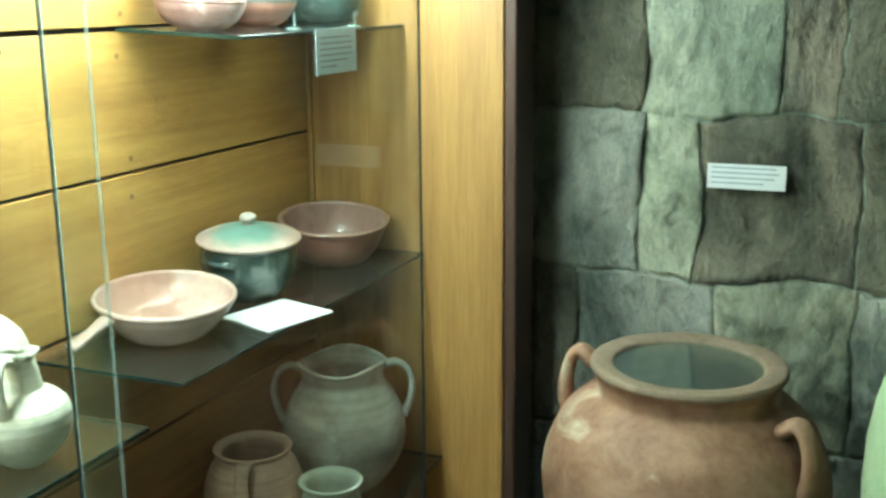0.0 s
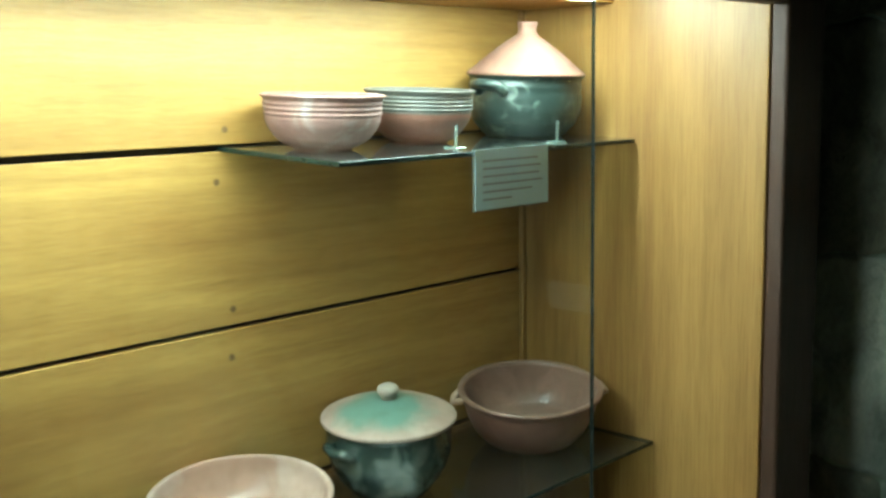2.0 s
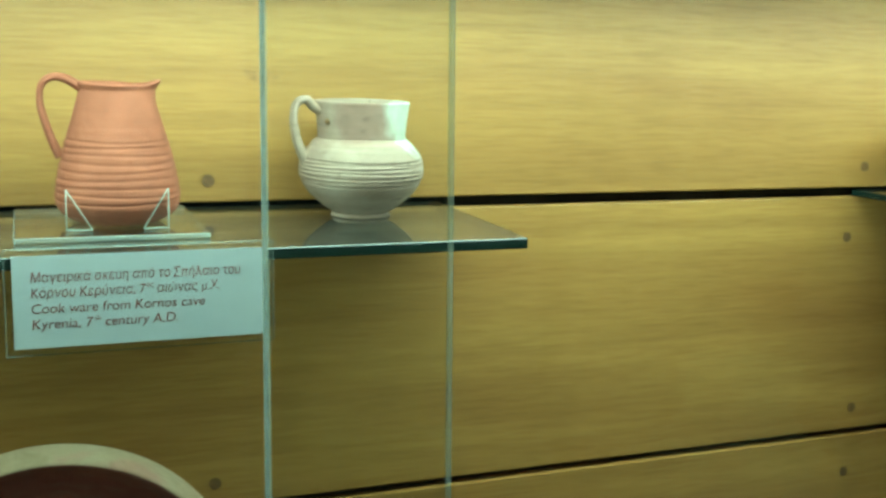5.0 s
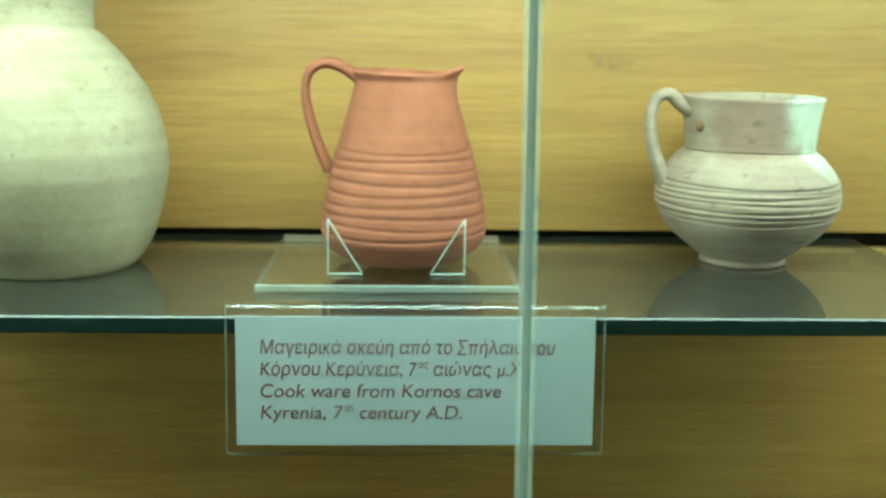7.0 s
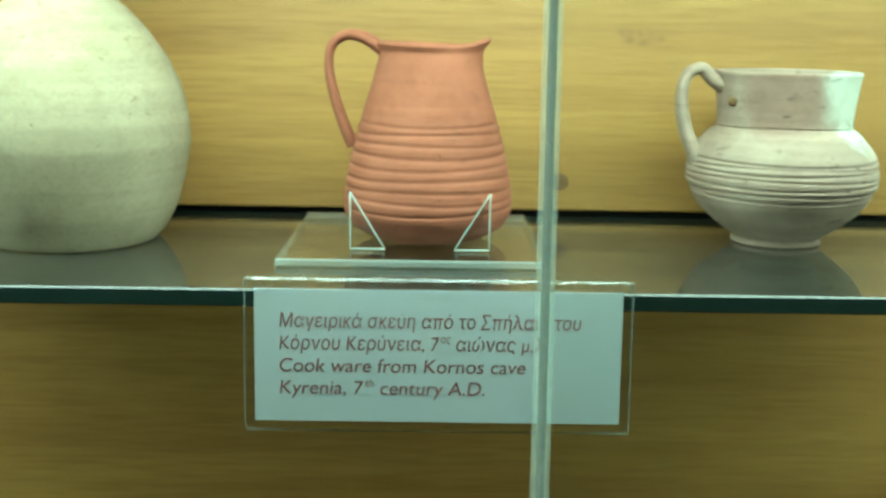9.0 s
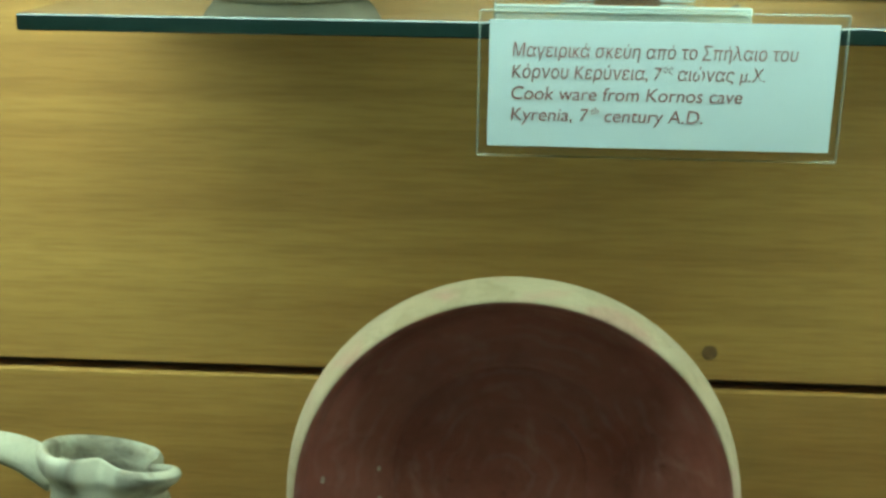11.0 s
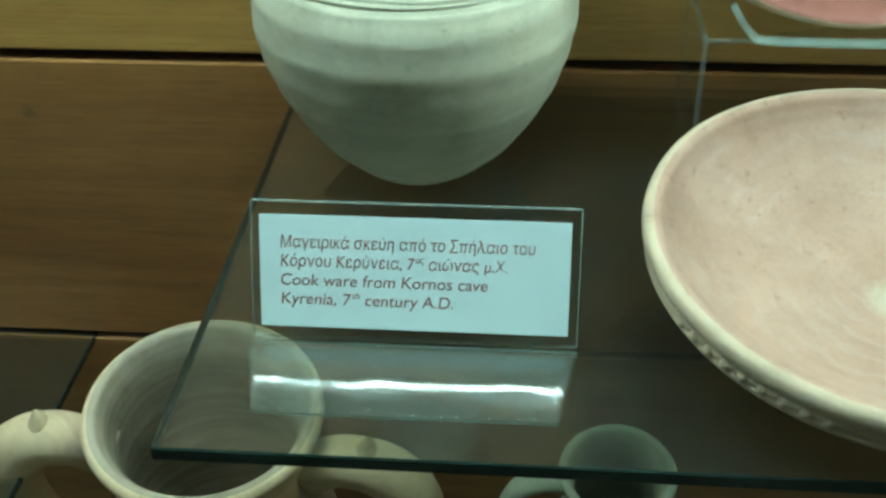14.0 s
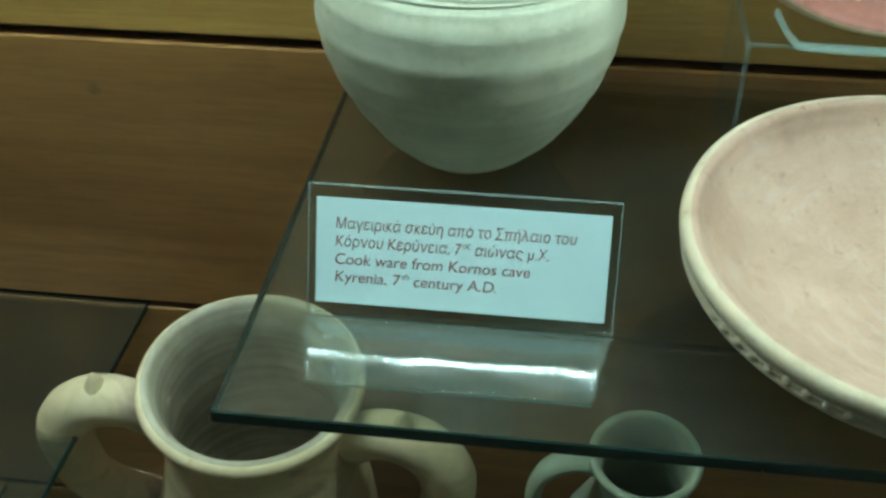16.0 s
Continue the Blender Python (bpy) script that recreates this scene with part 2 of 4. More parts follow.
PLASTER = plain("grey_plaster", (0.30, 0.30, 0.26), 0.9, vary=0.2, scale=6)
FLAG = plain("flagstone", (0.16, 0.15, 0.12), 0.7, vary=0.3, scale=5)

CREAM = clay("cream_clay", (0.5, 0.49, 0.37), (0.63, 0.62, 0.48), 0.8, rings=0.3)
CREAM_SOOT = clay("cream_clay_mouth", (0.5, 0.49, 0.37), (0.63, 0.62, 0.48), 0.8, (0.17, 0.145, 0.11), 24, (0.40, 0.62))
IVORY = clay("ivory_clay", (0.33, 0.29, 0.185), (0.44, 0.395, 0.27), 0.8, rings=0.35, chips=0.2)
TERRA = clay("terracotta", (0.27, 0.088, 0.048), (0.37, 0.13, 0.073), 0.8, rings=0.25, chips=0.35)
MUG = clay("pale_pink_clay", (0.33, 0.24, 0.19), (0.54, 0.45, 0.36), 0.8, (0.62, 0.68, 0.58), 40, rings=0.55, disc=(0.014, 0.036, 0.094, 0.035, 0.002), chips=0.8, stain=(0.034, -0.012, 0.086, 0.022, (0.27, 0.165, 0.125)))
PINKB = clay("pink_slip", (0.24, 0.125, 0.11), (0.36, 0.21, 0.18), 0.5, (0.46, 0.36, 0.33), 14, (0.58, 0.7), rings=0.45)
GREYB = clay("grey_green_slip", (0.085, 0.10, 0.09), (0.20, 0.175, 0.155), 0.4, rings=0.7)
GREENG = clay("dark_green_glaze", (0.012, 0.026, 0.023), (0.045, 0.075, 0.066), 0.16, (0.13, 0.155, 0.135), 22, (0.50, 0.66), spec=0.8)
GREENB = clay("sooty_green_glaze", (0.010, 0.020, 0.018), (0.035, 0.055, 0.048), 0.32, (0.20, 0.25, 0.215), 48, (0.55, 0.80), spec=0.6)
PINKL = clay("salmon_clay", (0.22, 0.105, 0.074), (0.28, 0.147, 0.107), 0.6, grain=0.6)
LIDG = clay("pink_lid_green_glaze", (0.40, 0.275, 0.23), (0.50, 0.37, 0.31), 0.35, (0.15, 0.265, 0.22), 22, spec=0.5, disc=(0.004, -0.016, 0.135, 0.066, 0.016))
KNOB = clay("pale_pink_knob", (0.40, 0.33, 0.28), (0.50, 0.43, 0.37), 0.4)
BROWNB = clay("brown_glaze", (0.20, 0.078, 0.052), (0.28, 0.125, 0.088), 0.4, spec=0.5)
BROWN_IN = clay("greyish_brown_glaze", (0.23, 0.125, 0.095), (0.31, 0.185, 0.145), 0.28, (0.36, 0.20, 0.155), 16, (0.55, 0.7), spec=0.6)
RIMB = clay("pale_brown_rim", (0.42, 0.28, 0.21), (0.5, 0.34, 0.26), 0.45)
PANC = clay("pink_glaze", (0.41, 0.27, 0.22), (0.51, 0.37, 0.31), 0.26, (0.40, 0.23, 0.17), 18, spec=0.4, grain=0.6, disc=(-0.07, 0.03, 0.05, 0.075, 0.008))
POT2 = clay("grey_cooking_clay", (0.25, 0.26, 0.225), (0.40, 0.415, 0.36), 0.7, (0.50, 0.51, 0.44), 9, (0.58, 0.72), rings=0.4)
BROWNJ = clay("brown_clay", (0.40, 0.265, 0.19), (0.57, 0.40, 0.30), 0.7, rings=0.6)
GREENC = clay("grey_green_clay", (0.36, 0.4, 0.31), (0.5, 0.53, 0.43), 0.7)
PLATE = clay("red_slip", (0.22, 0.068, 0.05), (0.31, 0.11, 0.082), 0.55, (0.36, 0.19, 0.155), 34, (0.60, 0.80), turned=0.17)
FLAKE = clay("lime_crust", (0.42, 0.33, 0.28), (0.55, 0.47, 0.40), 0.8)
PLATE_RIM = clay("pale_plate_rim", (0.5, 0.39, 0.26), (0.62, 0.5, 0.36), 0.75, (0.58, 0.36, 0.28), 16, (0.55, 0.65))
BOWLC = clay("pink_buff_clay", (0.30, 0.178, 0.125), (0.385, 0.245, 0.18), 0.65, (0.41, 0.32, 0.24), 60, disc=(0.004, 0.0, 0.013, 0.012, 0.004), turned=0.2)
BOWL_RIM = clay("buff_rim", (0.37, 0.275, 0.19), (0.46, 0.37, 0.26), 0.75)
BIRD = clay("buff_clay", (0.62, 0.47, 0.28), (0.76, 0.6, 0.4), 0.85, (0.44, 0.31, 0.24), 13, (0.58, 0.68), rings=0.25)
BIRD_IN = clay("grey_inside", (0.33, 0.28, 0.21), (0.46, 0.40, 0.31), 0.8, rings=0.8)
PITHOS_RIM = clay("dusty_rim", (0.19, 0.135, 0.085), (0.28, 0.2, 0.135), 0.85)
PITHOS = clay("storage_jar_clay", (0.20, 0.095, 0.052), (0.37, 0.205, 0.125), 0.6, (0.52, 0.42, 0.30), 6, (0.60, 0.72), chips=0.25)
PALEGREEN = clay("pale_green_glaze", (0.36, 0.46, 0.27), (0.42, 0.53, 0.32), 0.4)


# ---- mesh helpers ----
def to_mesh(name, bm, *materials):
    me = bpy.data.meshes.new(name)
    bmesh.ops.recalc_face_normals(bm, faces=bm.faces)
    bm.to_mesh(me)
    bm.free()
    for m in materials:
        me.materials.append(m)
    return me


def part(name, bm, material, parent, label=""):
    ms = material if isinstance(material, (list, tuple)) else [material]
    ob = new(name, to_mesh(name, bm, *ms))
    ob.parent = parent
    if label:
        tagged(ob, label)
    return ob


def thing(name, m, label, category, group="", kind=""):
    ob = new(name)
    ob.empty_display_size = 0.05
    ob.matrix_world = m
    return tagged(ob, label, category, group, kind)


def lean(x, y, z, way, degrees, foot):
    """A pose tipped by some degrees towards the heading way, resting on the edge of a foot of that radius."""
    a = radians(way)
    axis = Vector((-math.sin(a), math.cos(a), 0))
    return Matrix.Translation((x, y, z + foot * math.sin(radians(degrees)))) @ Matrix.Rotation(radians(degrees), 4, axis)


def smooth(bm):
    for f in bm.faces:
        f.smooth = True
    return bm


def box(x0, x1, y0, y1, z0, z1, bevel=0.0, seg=2):
    bm = bmesh.new()
    bmesh.ops.create_cube(bm, size=1)
    for v in bm.verts:
        v.co = ((x0 + x1) / 2 + v.co.x * (x1 - x0), (y0 + y1) / 2 + v.co.y * (y1 - y0), (z0 + z1) / 2 + v.co.z * (z1 - z0))
    if bevel:
        bmesh.ops.bevel(bm, geom=bm.edges[:], offset=bevel, segments=seg, affect="EDGES", profile=0.5)
    return bm


def merge(*bms):
    out = bms[0]
    for b in bms[1:]:
        me = bpy.data.meshes.new("joined")
        b.to_mesh(me)
        b.free()
        out.from_mesh(me)
        bpy.data.meshes.remove(me)
    return out


def curve_pts(pts, n=8):
    """A smooth line through the points (Catmull-Rom)."""
    P = [Vector(p) for p in pts]
    P = [P[0] * 2 - P[1]] + P + [P[-1] * 2 - P[-2]]
    out = []
    for i in range(1, len(P) - 2):
        a, b, c, d = P[i - 1:i + 3]
        for k in range(n):
            t = k / n
            out.append(0.5 * (2 * b + (c - a) * t + (2 * a - 5 * b + 4 * c - d) * t * t + (3 * b - a - 3 * c + d) * t ** 3))
    out.append(P[-2])
    return out


def lathe(profile, seg=72, n=5, ripple=0.0, wobble=0.0, seed=0, shape=None, outer_end=None, throw=0, band=(-1, 9), lines=(), cut=0.0006, pen=0.0007):
    """Turns a smooth profile of (radius, height) round z; material 1 starts at profile point outer_end.
    ripple, throw: wheel marks; wobble: hand-made unevenness; shape: moves each vertex."""
    pts = curve_pts([(r, 0, z) for r, z in profile], n)
    bm = bmesh.new()
    rows = []
    last = max(range(len(pts)), key=lambda q: pts[q].z)
    for i, p in enumerate(pts):
        r, z = max(p.x, 0.0), p.z
        row = []
        for k in range(seg):
            a = 2 * math.pi * k / seg
            w = 1.0
            if wobble:
                w += wobble * noise.noise((math.cos(a) * 1.3 + seed, math.sin(a) * 1.3, z * 14))
            rr = r * w
            if ripple and r > 0.01 and band[0] < z < band[1]:
                rr += ripple * math.sin(z * throw) * (0.7 + 0.6 * noise.noise((z * 40, seed, 0)))
            if i < last:
                for zl in lines:
                    rr -= cut * math.exp(-((z - zl + 0.0006 * math.sin(2 * a + zl * 900)) / pen) ** 2)
            c = Vector((rr * math.cos(a), rr * math.sin(a), z))
            row.append(bm.verts.new(shape(c) if shape else c))
        rows.append(row)
    split = None if outer_end is None else outer_end * n
    for i in range(len(rows) - 1):
        for k in range(seg):
            f = bm.faces.new((rows[i][k], rows[i][(k + 1) % seg], rows[i + 1][(k + 1) % seg], rows[i + 1][k]))
            f.material_index = 1 if split is not None and i >= split else 0
            f.smooth = True
    bmesh.ops.remove_doubles(bm, verts=bm.verts, dist=1e-5)
    return bm


def sweep(pts, wide, thick, n=8, seg=14, taper=(1, 1, 1), up=(0, 0, 1)):
    """A strap or tube of elliptic section along a smooth line; taper: start, middle, end."""
    line = curve_pts(pts, n)
    bm = bmesh.new()
    rows = []
    side0 = None
    for i, p in enumerate(line):
        d = (line[min(i + 1, len(line) - 1)] - line[max(i - 1, 0)]).normalized()
        if side0 is None:
            side0 = d.cross(Vector(up))
            if side0.length < 0.1:
                side0 = d.cross(Vector((0, 1, 0)))
        side = (side0 - d * side0.dot(d)).normalized()
        side0 = side
        nrm = d.cross(side).normalized()
        t = i / (len(line) - 1)
        k = taper[0] + (taper[1] - taper[0]) * 2 * t if t < 0.5 else taper[1] + (taper[2] - taper[1]) * (2 * t - 1)
        k *= 1 + 0.04 * noise.noise(p * 60)
        rows.append([bm.verts.new(p + (side * math.cos(2 * math.pi * j / seg) * wide + nrm * math.sin(2 * math.pi * j / seg) * thick) * k) for j in range(seg)])
    for i in range(len(rows) - 1):
        for j in range(seg):
            bm.faces.new((rows[i][j], rows[i][(j + 1) % seg], rows[i + 1][(j + 1) % seg], rows[i + 1][j]))
    bm.faces.new(rows[0][::-1])
    bm.faces.new(rows[-1])
    return smooth(bm)


def sheet(x0, x1, y0, y1, z0, z1, thin):
    """A clear plate whose narrow sides take the second material; thin: the axis across it."""
    bm = box(x0, x1, y0, y1, z0, z1, 0.0008, 1)
    axis = "xyz".index(thin)
    bm.faces.ensure_lookup_table()
    for f in bm.faces:
        f.normal_update()
        f.material_index = 0 if abs(f.normal[axis]) > 0.9 else 1
    return bm


# ---- the case ----
XB, XG, YR, YL = -1.33, -0.838, 2.173, -0.75      # back boards, glass, side panels
TOP = 1.648
GROOVES = [(0.128, 0.007), (0.388, 0.007), (0.648, 0.007), (0.908, 0.008), (1.168, 0.007), (1.4285, 0.010)]

# backing coloured near black, so the shade in the grooves is painted in
wall_back = tagged(new("wall_back", to_mesh("wall_back", box(XB - 0.06, XB - 0.019, YL - 0.1, YR + 0.1, 0, 2.7), GAP)),
                   "dark backing of the display case", "wall", kind="structure")
PLUGS = [(0.825, 1.192), (0.824, 1.451), (0.833, 0.932), (1.507, 1.455), (1.489, 1.381), (1.508, 1.195), (1.502, 1.124),
         (0.145, 0.862), (0.148, 1.452), (0.15, 1.192), (0.825, 1.382), (0.826, 1.122)]

tagged(new("case_floor", to_mesh("case_floor", box(XB - 0.019, XG + 0.02, YL, YR, 0.06, 0.1, 0.002), PINE)),
                    "varnished pine floor board of the display case", "floor", kind="structure")
tagged(new("wall_case_right", to_mesh("wall_case_right", box(XB - 0.019, XG, YR, YR + 0.03, 0, TOP + 0.1, 0.003), PINE_UP)),
                    "varnished pine side panel of the display case", "wall", kind="structure")
tagged(new("wall_case_left", to_mesh("wall_case_left", box(XB - 0.019, XG, YL - 0.03, YL, 0, TOP + 0.1, 0.003), PINE_UP)),
       "varnished pine side panel of the display case", "wall", kind="structure")
tagged(new("trim", to_mesh("trim", box(XB + 0.0005, XB + 0.012, YR - 0.0125, YR - 0.0005, 0.1, TOP, 0.003), PINE_UP)),
       "slim pine bead in the corner of the case", "trim", kind="structure")
# front frame of dark wood: post, header, plinth
tagged(new("post", to_mesh("post", box(XG + 0.001, XG + 0.03, YR + 0.002, YR + 0.132, 0, 2.7, 0.006, 3), BROWN)),
       "dark brown wooden post of the case front", "post", kind="structure")
tagged(new("header", to_mesh("header", box(XG - 0.012, XG + 0.03, YL - 0.1, YR, 1.628, 2.7, 0.005, 3), BROWN)),
       "dark brown wooden header above the glass", "beam", kind="structure")
tagged(new("plinth", to_mesh("plinth", box(XG - 0.012, XG + 0.03, YL - 0.1, YR, 0, 0.3, 0.005, 3), BROWN)),
       "dark brown wooden plinth of the display case", "plinth", kind="structure")
# inner ceiling with the lamp let into it
ceil_bm = merge(box(XB - 0.019, -1.125, YL, YR, TOP, TOP + 0.03, 0.002), box(-0.93, XG - 0.013, YL, YR, TOP, TOP + 0.03, 0.002),
                box(XB - 0.019, XG - 0.013, YL, YR, TOP + 0.08, TOP + 0.1))
tagged(new("ceiling_case", to_mesh("ceiling_case", ceil_bm, PINE)), "pine ceiling inside the display case", "ceiling", kind="structure")
lamp = thing("case_lamp", pose(-1.02, 0.72, TOP + 0.012), "long fluorescent lamp with white reflector in the case top", "lamp")
part("reflector", merge(box(-0.1025, -0.098, -1.44, 1.44, 0.008, 0.02), box(0.085, 0.089, -1.44, 1.44, 0.008, 0.02), box(-0.1025, 0.089, -1.44, 1.44, 0.02, 0.024)), METAL, lamp, "white enamelled reflector")
for y, half in ((-0.76, 0.30), (0.0, 0.425), (0.895, 0.435)):
    part("tube", sweep([(-0.065, y - half, -0.004), (-0.065, y, -0.004), (-0.065, y + half, -0.004)], 0.012, 0.012, 4, 12), DIFFUSER, lamp, "glowing tube")


def glass_shelf(y0, y1, z, front, label, thick=0.007, slope=0.0, glass=None):
    """A glass sheet let into the boards; slope: it sags a little towards its front."""
    bm = sheet(XB - 0.006, front, y0, y1, z - thick, z, "z")
    for v in bm.verts:
        v.co.z += slope * (front - v.co.x)
    ob = new("glass_shelf", to_mesh("glass_shelf", bm, glass or SHEET, SHEET_EDGE))
    return tagged(ob, label, "shelf", "glass shelves of the case")


Z1, Z3, Z4, Z5 = 1.418, 0.893, 0.648, 0.385
SAG_M, SAG_U = 0.062, 0.050


def on_shelf(x, y, front, sag, spin=0.0, lift=0.0):
    """A pose upright to a high shelf that sags towards its front."""
    return Matrix.Translation((x, y, Z1 + sag * (front - x) + lift)) @ Matrix.Rotation(math.atan(sag), 4, "Y") @ Matrix.Rotation(radians(spin), 4, "Z")


glass_shelf(0.448, 1.026, Z1, -1.142, "narrow greenish glass shelf carrying jar, pitcher and mug", 0.008, SAG_M, SHEET_DIM)
glass_shelf(1.497, 2.165, Z1, -1.075, "greenish glass shelf carrying two bowls and lidded pot", 0.007, SAG_U, SHEET_DIM)
glass_shelf(0.350, 1.063, Z3, -0.975, "deep greenish glass shelf carrying cream jugs and bowls", 0.008)
glass_shelf(1.225, 2.168, Z3, -1.033, "deep greenish glass shelf carrying pan and casserole")
glass_shelf(-0.45, 0.150, Z4, -1.02, "greenish glass shelf low in the case")
glass_shelf(1.225, 2.168, Z5, -0.99, "low glass shelf carrying grey and brown pots")
glass_shelf(-0.05, 1.063, Z5, -0.99, "low glass shelf carrying jar with bird handles")


PANE_EDGE_DARK = clear("pane_edge_dark", (0.07, 0.10, 0.085), 0.25, 0.03)
PANE_BLUR = clear("edge_blur_glass", (0.96, 0.975, 0.95), 0.6, 0.19, milky=True)


def sliding_door(y0, y1, x, near, far, label, blurred=False):
    root = thing("sliding_door", pose(x, (y0 + y1) / 2, 0.302), label, "door", "sliding doors of the case")
    w = (y1 - y0) / 2
    pane = sheet(-0.003, 0.003, -w, w, 0, 1.324, "x")
    for f in pane.faces:
        if f.material_index and f.calc_center_median().y > w - 0.002:
            f.material_index = 2
    part("pane", pane, [PANE, near, far], root)
    # added translucent strip imitates the pale, out-of-focus look of the near edge
    if blurred:
        part("edge_blur", box(0.0031, 0.0036, -w - 0.0013, -w + 0.0014, 0, 1.324), PANE_BLUR, root, "milky strip imitating a blurred edge")
    return root


sliding_door(-0.10, 0.846, XG - 0.006, PANE_EDGE, PANE_EDGE, "clear sliding glass door of the display case, shut")
sliding_door(0.765, 1.705, XG + 0.004, PANE_EDGE_DARK, PANE_EDGE_DARK, "clear sliding glass door overlapping its neighbour", True)

# ---- room ----
tagged(new("floor", to_mesh("floor", box(-1.5, 2.4, -2.4, 2.6, -0.1, 0), FLAG)), "dark stone floor", "floor", kind="structure")
tagged(new("ceiling", to_mesh("ceiling", box(-1.5, 2.4, -2.4, 2.6, 2.7, 2.8), PLASTER)), "grey ceiling", "ceiling", kind="structure")
tagged(new("wall_east", to_mesh("wall_east", box(2.2, 2.4, -2.2, 2.42, 0, 2.7), PLASTER)), "plain grey wall", "wall", kind="structure")
tagged(new("wall_south", to_mesh("wall_south", box(-0.8, 2.2, -2.4, -2.2, 0, 2.7), PLASTER)), "plain grey wall", "wall", kind="structure")
tagged(new("wall_west", to_mesh("wall_west", box(-1.0, XG + 0.03, -2.2, YL - 0.1, 0, 2.7), PLASTER)), "plain grey wall", "wall", kind="structure")
wall_north = tagged(new("wall_north", to_mesh("wall_north", box(-1.3, 2.2, 2.4055, 2.6, 0, 2.7), MORTAR)),
                    "old ashlar wall of greenish grey stones", "wall", kind="structure")
# fill light: an unseen spot, added to brighten the jar and stone wall
spot_at, spot_to = Vector((-0.56, 0.95, 2.45)), Vector((-0.38, 2.15, 0.66))
fill_lamp = thing("fill_spotlight", look(spot_at, spot_to), "small white unseen spot added to brighten jar and stone wall", "lamp")
part("housing", lathe([(0.0, 0.12), (0.03, 0.118), (0.042, 0.09), (0.045, 0.02), (0.043, 0.018), (0.04, 0.02), (0.038, 0.06), (0.0, 0.062)], 32, 4), METAL, fill_lamp)
part("stem", sweep([(0, 0, 0.115), (0, 0.04, 0.16), (0, 0.12, 0.25)], 0.008, 0.008, 6, 10), METAL, fill_lamp)
beam = bpy.data.lights.new("fill_beam", "SPOT")
beam.energy, beam.color, beam.spot_size, beam.spot_blend, beam.shadow_soft_size = SPOT, (0.76, 1.0, 0.86), radians(32), 1.0, 0.04
new("fill_beam", beam).matrix_world = look(spot_at, spot_to)

# ---- things on the upper shelves ----
def seg_text(body, x, y, size, m, parent, depth=0.0):
    """One line of lettering as a flat mesh, its left end at x, y on the card."""
    cu = bpy.data.curves.new("lettering", "FONT")
    cu.body, cu.size, cu.shear = body, 1.0, 0.12
    ob = new("lettering", cu)
    bpy.context.view_layer.update()
    me = bpy.data.meshes.new_from_object(ob.evaluated_get(bpy.context.evaluated_depsgraph_get()))
    bpy.data.objects.remove(ob)
    me.materials.clear()
    me.materials.append(m)
    for v in me.vertices:
        v.co *= size
    o = new("lettering", me)
    o.parent = parent
    return o, me


STROKES = {"κ": [((0.08, 0), (0.08, 0.52)), ((0.08, 0.2), (0.38, 0.52)), ((0.17, 0.29), (0.4, 0))],
           "π": [((0.0, 0.49), (0.52, 0.49)), ((0.12, 0.49), (0.12, 0)), ((0.40, 0.49), (0.40, 0))],
           "Σ": [((0.52, 0.7), (0.06, 0.7)), ((0.06, 0.7), (0.3, 0.36)), ((0.3, 0.36), (0.06, 0)), ((0.06, 0), (0.54, 0))]}
LINES = [[("Μαγειρικά σκεύη από το Σπήλαιο του", 1.0, 0.0)],
         [("Kόρνου Kερύνεια, 7", 1.0, 0.0), ("ος", 0.55, 0.4), (" αιώνας μ.Χ.", 1.0, 0.0)],
         [("Cook ware from Kornos cave", 1.0, 0.0)],
         [("Kyrenia, 7", 1.0, 0.0), ("th", 0.55, 0.4), (" century A.D.", 1.0, 0.0)]]
WIDTHS = [0.823, 0.735, 0.675, 0.565]


def stroke_glyph(ch, size, m, parent):
    """A letter drawn with straight pen strokes, each a hair above the last."""
    bm = bmesh.new()
    for i, (a, b) in enumerate(STROKES[ch]):
        a, b = Vector((*a, 0)), Vector((*b, 0))
        d = (b - a).normalized()
        n = Vector((-d.y, d.x, 0)) * 0.038
        a, b = a - d * 0.03, b + d * 0.03
        bm.faces.new([bm.verts.new(((p.x + 0.12 * p.y) * size, p.y * size, i * 0.00004)) for p in (a - n, b - n, b + n, a + n)])
    me = to_mesh("lettering", bm, m)
    o = new("lettering", me)
    o.parent = parent
    return o, me


def runs(body):
    """Splits a line at the letters that are drawn by hand."""
    out = [""]
    for ch in body:
        if ch in STROKES:
            out += [ch, ""]
        else:
            out[-1] += ch
    return [r for r in out if r]


def card_text(card_w, card_h, parent):
    """The four lines of the museum card; the card's local plane is y (right), z (up), facing +x."""
    for row, (segs, wide) in enumerate(zip(LINES, WIDTHS)):
        base_z = card_h * (0.5 - 0.285 - 0.169 * row)
        size = card_h * 0.15
        made, x = [], 0.0
        for body, k, lift in segs:
            for run in runs(body):
                if not run.strip():
                    x += 0.25 * size
                    continue
                if run in STROKES:
                    ob, me = stroke_glyph(run, size * k, INK, parent)
                else:
                    ob, me = seg_text(run.strip(), 0, 0, size * k, INK, parent)
                xs = [v.co.x for v in me.vertices]
                off = x + (0.25 * size if run.startswith(" ") else 0.0) - min(xs)
                made.append((me, off, lift * size))
                x = off + max(xs) + (0.3 if run.endswith(" ") else 0.07) * size
        k = wide * card_w / x
        for me, off, lift in made:
            for v in me.vertices:
                lx, ly, lz = v.co.x + off, v.co.y + lift, v.co.z
                v.co = (0.00085 + lz, -card_w / 2 + card_w * 0.068 + lx * k, base_z + ly)


